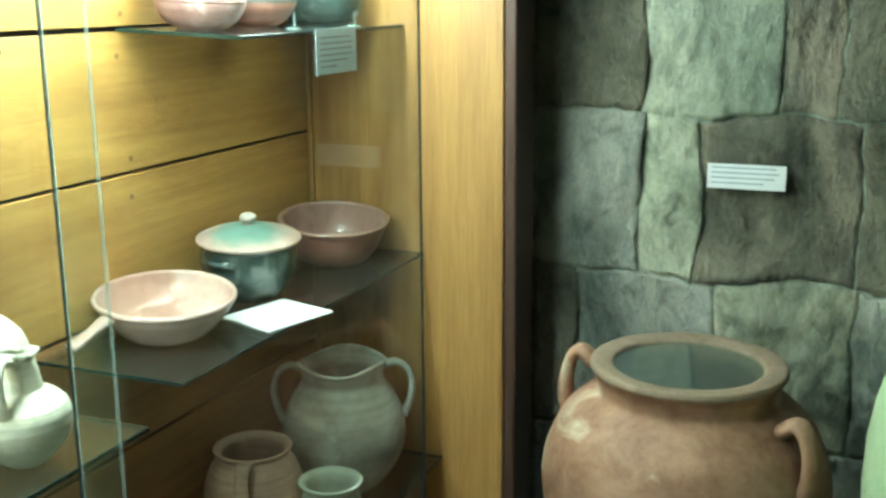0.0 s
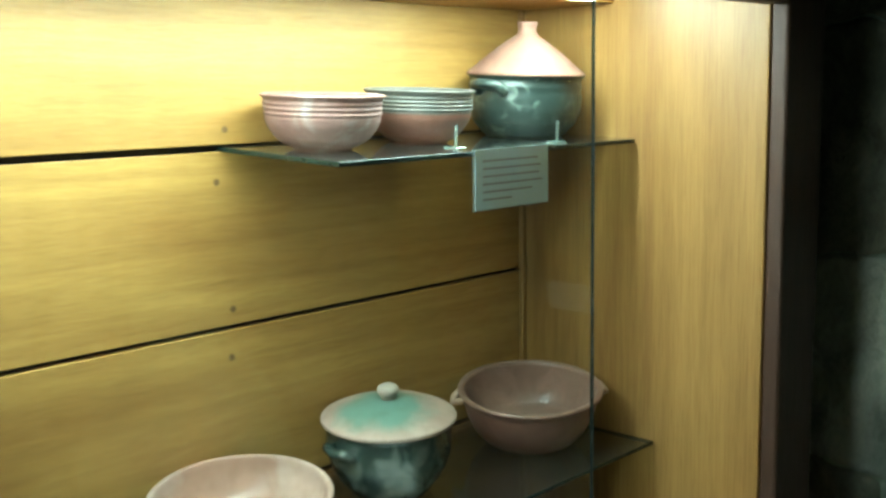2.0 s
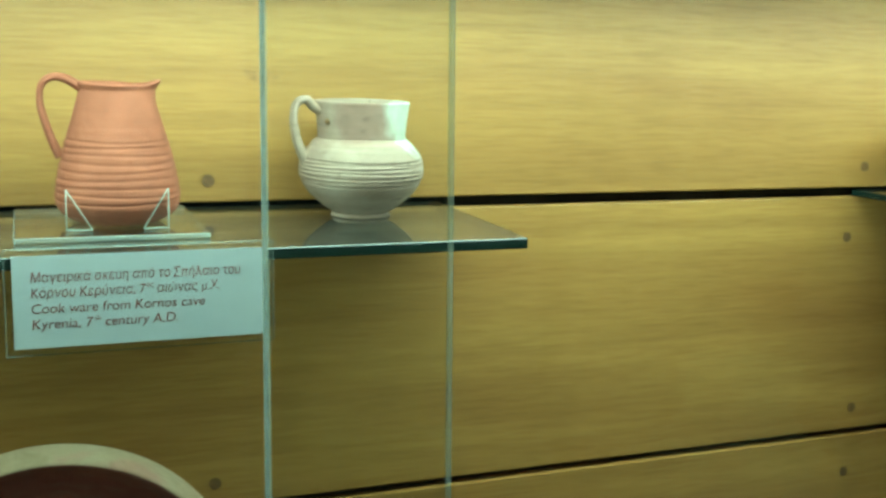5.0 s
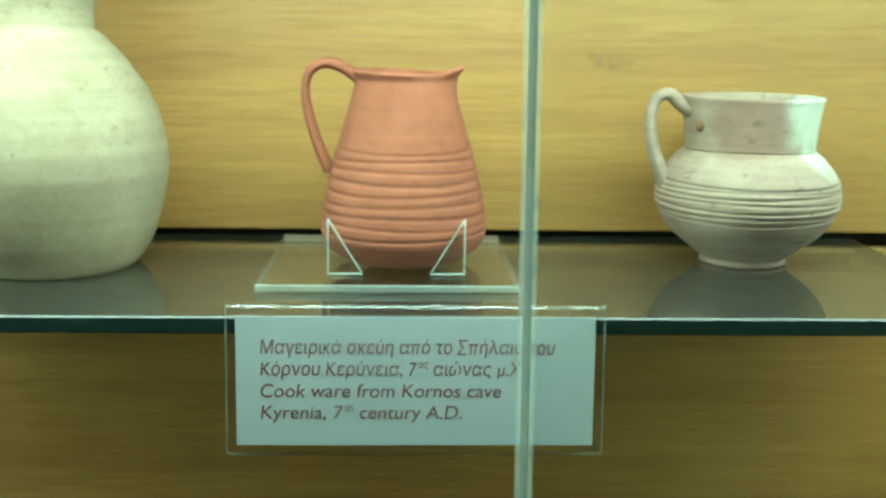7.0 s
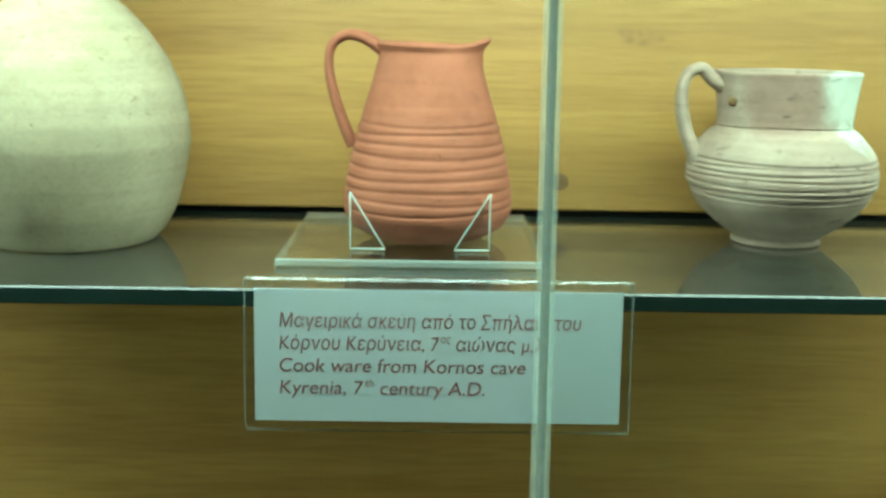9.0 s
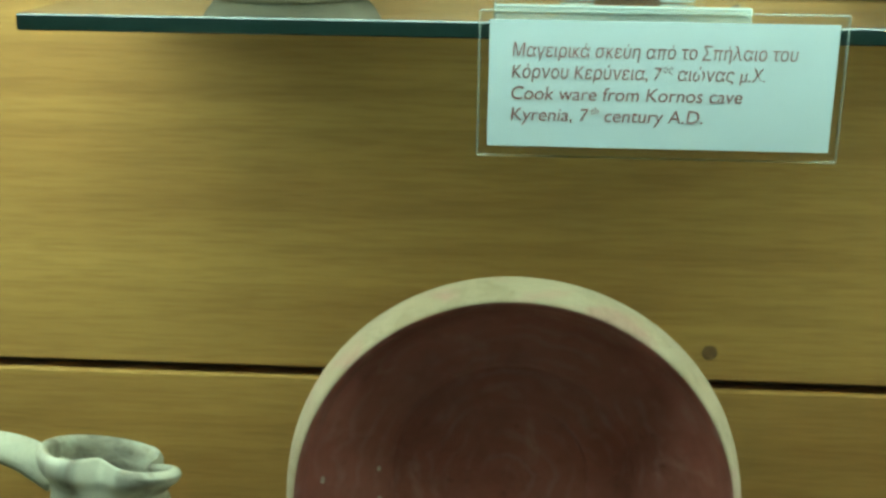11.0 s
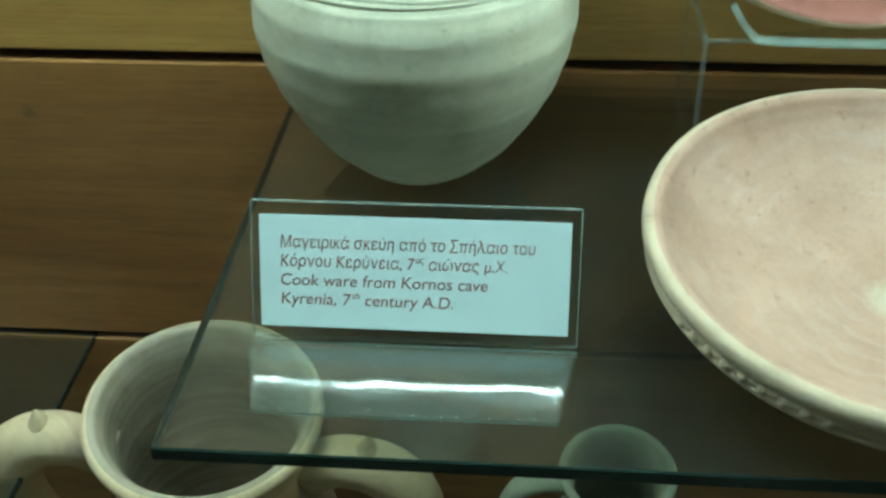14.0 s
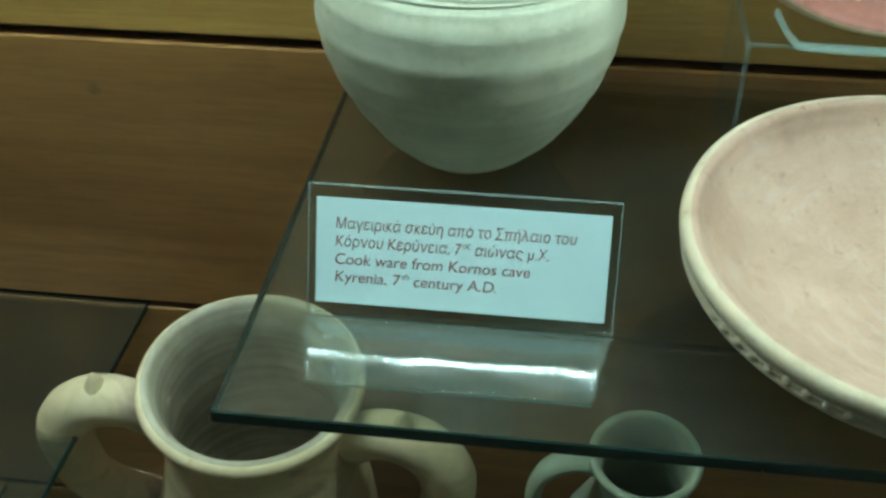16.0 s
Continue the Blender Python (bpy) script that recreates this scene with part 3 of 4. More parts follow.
def label_holder(m, w, h, card_w, card_h, drop, foot, label, tip=0.0):
    """Clear acrylic holder with a printed card; m is the middle of the card."""
    root = thing("museum_label", m, label, "label", "cook ware labels")
    part("holder", sheet(-0.0035, -0.0008, -w / 2, w / 2, -h / 2 + drop, h / 2 + drop, "x"), [ACRYLIC, ACRYLIC_EDGE], root, "clear acrylic holder")
    c = part("card", box(0, 0.0007, -card_w / 2, card_w / 2, -card_h / 2, card_h / 2), CARD, root, "pale printed card")
    card_text(card_w, card_h, c)
    if foot:
        fb, nu, nv, faces = bmesh.new(), 20, 36, []
        for side in (0, 1):
            faces.append([[fb.verts.new((foot * u / nu, w * (v / nv - 0.5) * (1 - 0.12 * u / nu), -0.0016 * side + 0.0095 * math.sin(math.pi * min(1, 0.12 + 0.88 * u / nu)) - 0.0035
                                         + 0.0009 * noise.noise((u / nu * 3.2, v / nv * 7, 3)) * (u / nu))) for v in range(nv + 1)] for u in range(nu + 1)])
        for g in faces:
            for u in range(nu):
                for v in range(nv):
                    fb.faces.new((g[u][v], g[u][v + 1], g[u + 1][v + 1], g[u + 1][v])).smooth = True
        for rim in ([(u, 0) for u in range(nu + 1)], [(u, nv) for u in range(nu + 1)], [(0, v) for v in range(nv + 1)], [(nu, v) for v in range(nv + 1)]):
            for (u0, v0), (u1, v1) in zip(rim, rim[1:]):
                fb.faces.new((faces[0][u0][v0], faces[0][u1][v1], faces[1][u1][v1], faces[1][u0][v0])).material_index = 1
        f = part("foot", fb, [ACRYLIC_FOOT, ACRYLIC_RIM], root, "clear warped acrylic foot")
        f.rotation_euler = (0, -tip, 0)
        f.location = (0.002, 0, -h / 2 + drop)

    return root


label_holder(pose(-1.136, 0.7515, 1.3905), 0.168, 0.068, 0.158, 0.058, -0.0005, 0, "pale blue printed museum card hanging from glass shelf edge")
label_holder(pose(-1.062, 0.4595, 0.9275, 0, -22, 0), 0.159, 0.069, 0.149, 0.0555, 0.0, 0.046, "pale blue printed museum card standing on glass shelf", radians(-22))

# small card under the bowls: writing too small to read
hang = thing("museum_label", pose(-1.066, 1.828, 1.377), "pale printed museum card hanging from glass shelf edge", "label")
part("holder", sheet(-0.0035, -0.0008, -0.086, 0.086, -0.045, 0.045, "x"), [ACRYLIC, ACRYLIC_EDGE], hang)
hc = part("card", box(0, 0.0007, -0.084, 0.084, -0.0435, 0.0435), CARD, hang, "pale printed card")
for i, wd in enumerate((0.74, 0.78, 0.76, 0.8, 0.66, 0.38)):
    part("line", box(0.0008, 0.0011, -0.068, -0.068 + 0.17 * wd, 0.0255 - i * 0.0112, 0.0282 - i * 0.0112), PALEINK, hc)

flat = thing("paper_card", pose(-1.088, 1.597, Z3, 0, 0, -17), "blank white card lying on the glass shelf", "card")
part("sheet", box(-0.070, 0.070, -0.080, 0.080, 0.0, 0.0035, 0.0005, 1), WHITE, flat)

# sign on the stone wall: writing too small to read
sign = thing("wall_sign", pose(-0.3325, 2.379, 1.0785), "white printed card fixed to the stone wall", "sign")
part("board", box(-0.086, 0.086, -0.006, 0, -0.028, 0.028, 0.001), WHITE, sign)
for i, wd in enumerate((0.86, 0.9, 0.84, 0.7)):
    part("line", box(-0.077, -0.077 + 0.165 * wd, -0.0068, -0.0061, 0.0185 - i * 0.0115, 0.0215 - i * 0.0115), FADED, sign)


def trefoil(front, depth, z_from, z_to, spout=0.35, tip=0.0085, low=None):
    """Pinches a round mouth into a pouring lip towards the angle front (degrees)."""
    a0, a1 = radians(front), radians(front if low is None else low)

    def f(c):
        t = min(max((c.z - z_from) / (z_to - z_from), 0), 1)
        if t == 0:
            return c
        t = t * t
        a, r = math.atan2(c.y, c.x), math.hypot(c.x, c.y)
        d = math.atan2(math.sin(a - a0), math.cos(a - a0))
        k = 1 + t * (spout * math.exp(-(d / 0.45) ** 2) - depth * math.exp(-((abs(d) - 0.95) / 0.4) ** 2))
        return Vector((r * k * math.cos(a), r * k * math.sin(a), c.z + t * 0.004 * math.exp(-(d / 0.5) ** 2) - t * tip * math.cos(a - a1)))
    return f


# cream jug with trefoil mouth
def cream_jug(m, label, turn=0.0, tip=0.0085, low=None):
    root = thing("cream_jug", m, label, "jug", "cream jugs")
    out = [(0.0, 0.004), (0.025, 0.0), (0.035, 0.002), (0.059, 0.0245), (0.0805, 0.059), (0.0912, 0.093), (0.0915, 0.118), (0.089, 0.131), (0.0865, 0.1355), (0.0855, 0.139), (0.082, 0.145),
           (0.066, 0.162), (0.0475, 0.1745), (0.0432, 0.178), (0.0425, 0.184), (0.039, 0.205), (0.036, 0.232), (0.0362, 0.246), (0.0415, 0.254), (0.0425, 0.260), (0.0385, 0.263)]
    inn = [(0.034, 0.256), (0.031, 0.232), (0.033, 0.2), (0.037, 0.178), (0.07, 0.15), (0.082, 0.11), (0.07, 0.05), (0.03, 0.012), (0.0, 0.01)]
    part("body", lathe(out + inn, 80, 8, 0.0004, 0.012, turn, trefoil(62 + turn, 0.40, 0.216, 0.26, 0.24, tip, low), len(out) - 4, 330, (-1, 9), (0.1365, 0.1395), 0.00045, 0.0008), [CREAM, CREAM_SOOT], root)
    a = radians(-92 + turn)
    ux = Vector((math.cos(a), math.sin(a), 0))
    pts = [ux * 0.033 + Vector((0, 0, 0.246)), ux * 0.058 + Vector((0, 0, 0.261)), ux * 0.084 + Vector((0, 0, 0.262)), ux * 0.097 + Vector((0, 0, 0.238)),
           ux * 0.097 + Vector((0, 0, 0.205)), ux * 0.090 + Vector((0, 0, 0.172)), ux * 0.081 + Vector((0, 0, 0.146)), ux * 0.074 + Vector((0, 0, 0.134))]
    part("handle", sweep(pts, 0.0085, 0.0125, 8, 14, (1.15, 0.9, 1.15), (ux.y, -ux.x, 0)), CREAM, root)
    return root


cream_jug(pose(-1.228, 0.446, Z3) @ Matrix.Diagonal((1, 1, 0.98, 1)), "cream clay jug with pinched mouth on glass shelf", 0.0, 0.0120, 140)
cream_jug(pose(-1.2, 0.955, Z3) @ Matrix.Diagonal((0.97, 0.97, 0.955, 1)), "cream clay jug with pouring lip near shelf end", 30)
cream_jug(pose(-1.05, 0.905, Z3) @ Matrix.Diagonal((0.68, 0.68, 0.58, 1)), "small cream clay jug at the shelf end", 25)

# big pale jar, high shelf
jar = thing("pale_jar", on_shelf(-1.248, 0.560, -1.142, SAG_M), "large pale cream jar with wide shoulder", "jar")
o = [(0.0, 0.003), (0.035, 0.0), (0.044, 0.003), (0.053, 0.018), (0.060, 0.045), (0.0605, 0.062), (0.055, 0.085), (0.043, 0.105), (0.032, 0.118), (0.0265, 0.124), (0.0275, 0.14), (0.03, 0.165), (0.034, 0.172)]
part("body", lathe(o + [(0.03, 0.170), (0.024, 0.14), (0.024, 0.122), (0.05, 0.085), (0.053, 0.03), (0.0, 0.008)], 80, 9, 0.00012, 0.02, 3, None, None, 420, (-1, 9), (0.088, 0.0905, 0.124, 0.132, 0.142), 0.0006, 0.0007), IVORY, jar)
a = sweep([(0, -0.027, 0.150), (0, -0.05, 0.155), (0, -0.062, 0.13), (0, -0.053, 0.09)], 0.009, 0.006, 8, 12, (1, 0.9, 1.2), (1, 0, 0))
part("handle", a, IVORY, jar)

# terracotta pitcher on its acrylic plate with two small side rests
block = thing("acrylic_stand", on_shelf(-1.243, 0.742, -1.142, SAG_M), "clear acrylic plate with two triangular rests", "stand")
part("plate", sheet(-0.072, 0.058, -0.068, 0.060, 0.0, 0.004, "z"), [ACRYLIC, ACRYLIC_RIM], block)
for s in (-1, 1):
    c = [Vector((0.035, s * 0.034, 0.005)), Vector((0.035, s * 0.017, 0.005)), Vector((0.035, s * 0.034, 0.033))]
    rest = bmesh.new()
    v0, v1 = [rest.verts.new(p) for p in c], [rest.verts.new(p + Vector((0.003, 0, 0))) for p in c]
    rest.faces.new(v0), rest.faces.new(v1[::-1])
    for i in range(3):
        rest.faces.new((v0[i], v0[(i + 1) % 3], v1[(i + 1) % 3], v1[i])).material_index = 1
    # thin pale bars draw the bright edge lines of the rest
    rims = merge(*[sweep([c[i] + Vector((0.003, 0, 0)), (c[i] + c[(i + 1) % 3]) / 2 + Vector((0.003, 0, 0)), c[(i + 1) % 3] + Vector((0.003, 0, 0))], 0.0005, 0.0005, 2, 6) for i in range(3)])
    for f in rims.faces:
        f.material_index = 1
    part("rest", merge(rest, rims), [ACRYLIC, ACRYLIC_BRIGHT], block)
pit = thing("terracotta_pitcher", on_shelf(-1.243, 0.7455, -1.142, SAG_M, 0, 0.005) @ Matrix.Diagonal((1.01, 1.01, 1.025, 1)), "terracotta pitcher with ridged belly on acrylic stand", "pitcher")
o = [(0.0, 0.003), (0.022, 0.0), (0.030, 0.0015), (0.0385, 0.0065), (0.0428, 0.0135), (0.0432, 0.020), (0.0415, 0.032), (0.0386, 0.045), (0.0356, 0.056), (0.032, 0.067), (0.0287, 0.078), (0.0262, 0.087), (0.0252, 0.0915),
     (0.0262, 0.0938), (0.0268, 0.0952), (0.0252, 0.0962)]
part("body", lathe(o + [(0.0228, 0.092), (0.0245, 0.078), (0.033, 0.05), (0.038, 0.02), (0.0, 0.007)], 96, 16, 0.00016, 0.010, 5, trefoil(84, 0.13, 0.082, 0.095, 0.15, 0.0008), None, 700, (0.012, 0.066),
                   (0.0575, 0.0535, 0.0485, 0.043, 0.0375, 0.032, 0.0265, 0.0215, 0.0165), 0.0007, 0.0008), TERRA, pit)
part("handle", sweep([(0, -0.023, 0.0925), (0, -0.032, 0.0982), (0, -0.0415, 0.0998), (0, -0.0490, 0.0945), (0, -0.0505, 0.083), (0, -0.0472, 0.068), (0, -0.0428, 0.055), (0, -0.0385, 0.0455)], 0.0024, 0.0042, 8, 14, (1.4, 0.95, 1.4), (1, 0, 0)), TERRA, pit)

# pale mug
mug = thing("clay_mug", on_shelf(-1.266, 0.935, -1.142, SAG_M) @ Matrix.Diagonal((0.98, 0.98, 0.92, 1)), "pale clay mug with grooved belly and handle", "mug")
o = [(0.0, 0.003), (0.019, 0.0), (0.0242, 0.0006), (0.0232, 0.004), (0.0295, 0.0085), (0.0425, 0.0205), (0.0500, 0.034), (0.0512, 0.043), (0.0490, 0.053), (0.0415, 0.063), (0.0362, 0.0685), (0.0358, 0.074), (0.0375, 0.092), (0.0385, 0.0985), (0.0370, 0.0995)]
part("body", lathe(o + [(0.0345, 0.097), (0.032, 0.075), (0.044, 0.05), (0.044, 0.03), (0.02, 0.012), (0.0, 0.008)], 96, 16, 0.00012, 0.02, 8, None, None, 1100, (0.012, 0.1),
                   (0.0505, 0.0478, 0.0452, 0.0415, 0.0375, 0.0335, 0.0305, 0.0685), 0.0011, 0.0006), MUG, mug)
part("handle", sweep([(0.002, -0.033, 0.090), (0.002, -0.0405, 0.0945), (0.002, -0.0473, 0.1005), (0.002, -0.0548, 0.0965), (0.002, -0.0570, 0.084), (0.002, -0.0543, 0.067), (0.002, -0.0493, 0.054), (0.002, -0.0455, 0.0445)], 0.0036, 0.0058, 8, 12, (1.3, 0.85, 1.35), (1, 0, 0)), MUG, mug)
# dark bead stands in for a shaded hole in the wall of the mug
bm = bmesh.new()
bmesh.ops.create_uvsphere(bm, u_segments=12, v_segments=8, radius=0.003)
pel = part("hole_mark", smooth(bm), KNOT, mug, "dark bead in place of the small hole beside the handle")
pel.location = (0.016, -0.0325, 0.083)


# ---- right upper shelf ----
def ridged_bowl(m, r, h, lower, upper, label, ridges, foot):
    o = [(0.0, 0.003), (foot - 0.006, 0.0), (foot, 0.002), (r * 0.72, h * 0.18), (r * 0.88, h * 0.42), (r * 0.925, h * 0.58)]
    zs = [h * (0.58 + 0.36 * i / (ridges * 2)) for i in range(1, ridges * 2 + 1)]
    o += [(r * (0.925 + 0.02 * (i % 2) + 0.002 * i), z) for i, z in enumerate(zs)]
    o += [(r * 0.985, h * 0.965), (r, h * 0.985), (r * 0.99, h)]
    i = [(r * 0.90, h * 0.99), (r * 0.86, h * 0.7), (r * 0.78, h * 0.35), (r * 0.5, h * 0.12), (0, h * 0.09)]
    ob = new("ridged_bowl", to_mesh("ridged_bowl", lathe(o + i, 80, 4, 0, 0.014, r * 90, None, 5), lower, upper))
    ob.matrix_world = m
    return tagged(ob, label, "bowl", "ridged bowls")


ridged_bowl(on_shelf(-1.222, 1.596, -1.075, SAG_U, 20), 0.0885, 0.077, PINKB, PINKB, "pinkish ridged clay bowl with everted rim on glass shelf", 4, 0.042)
ridged_bowl(on_shelf(-1.235, 1.803, -1.075, SAG_U, 70), 0.0875, 0.081, BROWNB, GREYB, "grey green ridged clay bowl with pale rim", 5, 0.045)

pot = thing("lidded_pot", on_shelf(-1.222, 2.046, -1.075, SAG_U) @ Matrix.Diagonal((1, 1, 0.965, 1)), "dark green glazed pot with conical pink lid", "pot")
o = [(0.0, 0.003), (0.055, 0.0), (0.068, 0.004), (0.088, 0.028), (0.0955, 0.055), (0.095, 0.085), (0.0945, 0.1), (0.099, 0.106)]
part("body", lathe(o + [(0.094, 0.106), (0.089, 0.09), (0.088, 0.05), (0.06, 0.012), (0.0, 0.009)], 80, 5, 0.0008, 0.015, 11, None, None, 300), GREENB, pot)
o = [(0.100, 0.107), (0.1, 0.111), (0.094, 0.116), (0.070, 0.137), (0.042, 0.160), (0.022, 0.174), (0.0165, 0.180), (0.0155, 0.188), (0.0175, 0.195), (0.017, 0.1985), (0.0, 0.2)]
lid = part("lid", lathe([(0.0, 0.165), (0.06, 0.135), (0.09, 0.110)] + o, 72, 5, 0.0004, 0.006, 12, None, None, 500), PINKL, pot, "conical salmon pink lid with knob")
for a0 in (-88, 92):
    a = radians(a0)
    c, t = Vector((math.cos(a), math.sin(a), 0)), Vector((-math.sin(a), math.cos(a), 0))
    part("handle", sweep([c * 0.092 - t * 0.026 + Vector((0, 0, 0.078)), c * 0.107 - t * 0.022 + Vector((0, 0, 0.090)), c * 0.114 + Vector((0, 0, 0.093)),
                          c * 0.107 + t * 0.022 + Vector((0, 0, 0.090)), c * 0.092 + t * 0.026 + Vector((0, 0, 0.078))], 0.009, 0.008, 6, 12), GREENB, pot)

for y, x in ((1.772, -1.128), (1.99, -1.108)):
    st = thing("acrylic_peg", on_shelf(x, y, -1.075, SAG_U), "thin clear acrylic peg holding a pot in place", "peg", "acrylic pegs")
    part("foot", sheet(-0.012, 0.008, -0.014, 0.014, 0, 0.002, "z"), [PANE, PANE_EDGE], st)
    part("stem", box(-0.0015, 0.0015, -0.0025, 0.0025, 0.002, 0.034, 0.0006, 1), ACRYLIC_EDGE, st)

# ---- right middle shelf ----
pan = thing("frying_pan", lean(-1.212, 1.424, Z3, -42, 5.5, 0.07), "shallow pink glazed clay pan with straight handle", "pan")
o = [(0.0, 0.003), (0.06, 0.0), (0.075, 0.004), (0.098, 0.026), (0.117, 0.05), (0.1225, 0.062), (0.1262, 0.067), (0.1255, 0.072), (0.1205, 0.0735)]
part("body", lathe(o + [(0.116, 0.069), (0.108, 0.05), (0.085, 0.022), (0.05, 0.010), (0.0, 0.009)], 96, 5, 0.0004, 0.008, 21, None, None, 420), PANC, pan)
hd = Vector((-0.25, -0.97, 0)).normalized()
part("handle", sweep([hd * 0.112 + Vector((0, 0, 0.062)), hd * 0.13 + Vector((0, 0, 0.057)), hd * 0.155 + Vector((0, 0, 0.047)), hd * 0.182 + Vector((0, 0, 0.036)), hd * 0.2 + Vector((0, 0, 0.03))], 0.014, 0.007, 6, 14, (1.3, 0.95, 1.1), (0, 0, 1)), PANC, pan)

cass = thing("casserole", lean(-1.214, 1.704, Z3, -42, 4, 0.058), "dark green glazed casserole with pink and green lid", "casserole")
o = [(0.0, 0.003), (0.05, 0.0), (0.062, 0.003), (0.082, 0.03), (0.094, 0.06), (0.0965, 0.085), (0.095, 0.105), (0.098, 0.113)]
part("body", lathe(o + [(0.092, 0.113), (0.089, 0.09), (0.086, 0.05), (0.05, 0.01), (0.0, 0.009)], 80, 5, 0.0005, 0.01, 31, None, None, 330), GREENG, cass)
o = [(0.0, 0.128), (0.06, 0.123), (0.098, 0.1145), (0.103, 0.1145), (0.1042, 0.118), (0.1, 0.122), (0.075, 0.132), (0.045, 0.140), (0.018, 0.145), (0.0, 0.146)]
lid = part("lid", lathe(o, 80, 5, 0.0003, 0.006, 32, None, None, 600), LIDG, cass, "pale pink lid with green glaze patch")
part("knob", lathe([(0.0, 0.143), (0.011, 0.144), (0.0115, 0.149), (0.0165, 0.155), (0.0165, 0.162), (0.010, 0.1675), (0.0, 0.168)], 32, 4, 0, 0.02, 33), KNOB, lid, "pale pink knob")
for a0 in (-92, 88):
    a = radians(a0)
    c, t = Vector((math.cos(a), math.sin(a), 0)), Vector((-math.sin(a), math.cos(a), 0))
    part("handle", sweep([c * 0.09 - t * 0.024 + Vector((0, 0, 0.082)), c * 0.104 - t * 0.02 + Vector((0, 0, 0.090)), c * 0.108 + Vector((0, 0, 0.088)),
                          c * 0.104 + t * 0.02 + Vector((0, 0, 0.090)), c * 0.09 + t * 0.024 + Vector((0, 0, 0.082))], 0.0085, 0.0075, 6, 12), GREENG, cass)

bb = thing("brown_bowl", lean(-1.2, 2.032, Z3, -48, 7.5, 0.095) @ Matrix.Diagonal((0.97, 0.97, 0.97, 1)), "brown glazed cooking bowl with small lug handles", "bowl")
o = [(0.0, 0.003), (0.076, 0.0), (0.087, 0.003), (0.104, 0.024), (0.115, 0.050), (0.1205, 0.074), (0.1235, 0.081), (0.129, 0.084), (0.1305, 0.0885), (0.127, 0.0920)]
part("body", lathe(o + [(0.1185, 0.0885), (0.114, 0.068), (0.103, 0.030), (0.082, 0.013), (0.0, 0.011)], 88, 5, 0.0004, 0.012, 41, None, len(o) - 2, 420), [BROWNB, BROWN_IN], bb)
for a0 in (-128, 52):
    a = radians(a0)
    c, t = Vector((math.cos(a), math.sin(a), 0)), Vector((-math.sin(a), math.cos(a), 0))
    part("handle", sweep([c * 0.120 - t * 0.022 + Vector((0, 0, 0.085)), c * 0.134 - t * 0.014 + Vector((0, 0, 0.079)), c * 0.138 + Vector((0, 0, 0.073)),
                          c * 0.134 + t * 0.014 + Vector((0, 0, 0.079)), c * 0.120 + t * 0.022 + Vector((0, 0, 0.085))], 0.007, 0.006, 6, 10), RIMB, bb)

# ---- left middle shelf: leaning plate, riser, front bowl ----
riser = thing("acrylic_riser", pose(-1.262, 0.693, Z3), "clear acrylic riser with curved lip for a plate", "stand")
part("top", sheet(-0.045, 0.040, -0.083, 0.083, 0.083, 0.086, "z"), [ACRYLIC, ACRYLIC_EDGE], riser)
for s in (-1, 1):
    part("side", sheet(-0.045, 0.040, s * 0.083 - 0.0015, s * 0.083 + 0.0015, 0, 0.083, "y"), [ACRYLIC, ACRYLIC_EDGE], riser)
lip = sweep([(0.044, -0.072, 0.108), (0.046, -0.060, 0.092), (0.047, -0.045, 0.0885), (0.047, 0.045, 0.0885), (0.046, 0.060, 0.092), (0.044, 0.072, 0.104)], 0.006, 0.0016, 6, 8, (1, 1, 1), (0, 0, 1))
part("lip", lip, ACRYLIC_EDGE, riser, "bent clear acrylic lip")

plate = thing("leaning_plate", pose(-1.226, 0.692, 1.1235, 0, 88, 0) @ Matrix.Diagonal((0.983, 0.983, 0.983, 1)), "red slipped dish with pale rim leaning on riser", "dish")
o = [(0.0, -0.066), (0.05, -0.067), (0.056, -0.062), (0.090, -0.056), (0.122, -0.046), (0.1375, -0.036), (0.1428, -0.026), (0.1428, -0.016), (0.1402, -0.004), (0.1375, 0.0020), (0.1345, 0.0040)]
part("body", lathe(o + [(0.1310, 0.0005), (0.1275, -0.008), (0.1185, -0.021), (0.102, -0.034), (0.083, -0.0425), (0.0785, -0.0462), (0.073, -0.0468), (0.052, -0.0485), (0.049, -0.0497), (0.03, -0.0502), (0.0, -0.051)],
                   120, 5, 0.0002, 0.006, 51, None, len(o) - 1, 500), [PLATE_RIM, PLATE], plate)
RNG = random.Random(4)
for k in range(26):          # flakes of lime left on the slip
    bm = bmesh.new()
    a = RNG.gauss(-1.15, 0.4) if k < 17 else RNG.gauss(1.25, 0.35)
    r, sz = RNG.choice((0.117, 0.122, 0.086, 0.126)) + RNG.gauss(0, 0.002), RNG.uniform(0.0008, 0.0024)
    zc = -0.0222 + (r - 0.1175) * 1.3 if r > 0.1 else -0.0408
    tang, slope = Vector((-math.sin(a), math.cos(a), 0)), Vector((math.cos(a) * 0.65, math.sin(a) * 0.65, 0.72))
    mid = Vector((r * math.cos(a), r * math.sin(a), zc))
    ring = [mid + tang * sz * RNG.uniform(0.8, 2.0) * math.cos(q) + slope * sz * RNG.uniform(0.6, 1.1) * math.sin(q) for q in [i * 0.785 for i in range(8)]]
    up = slope.cross(tang) * 0.0012
    up = up if up.z > 0 else -up
    lo, hi = [bm.verts.new(p - up * 2) for p in ring], [bm.verts.new(mid + (p - mid) * 0.8 + up) for p in ring]
    bm.faces.new(hi)
    for i in range(8):
        bm.faces.new((lo[i], lo[(i + 1) % 8], hi[(i + 1) % 8], hi[i]))
    part("flake", bm, FLAKE, plate, "chip of pale lime crust")

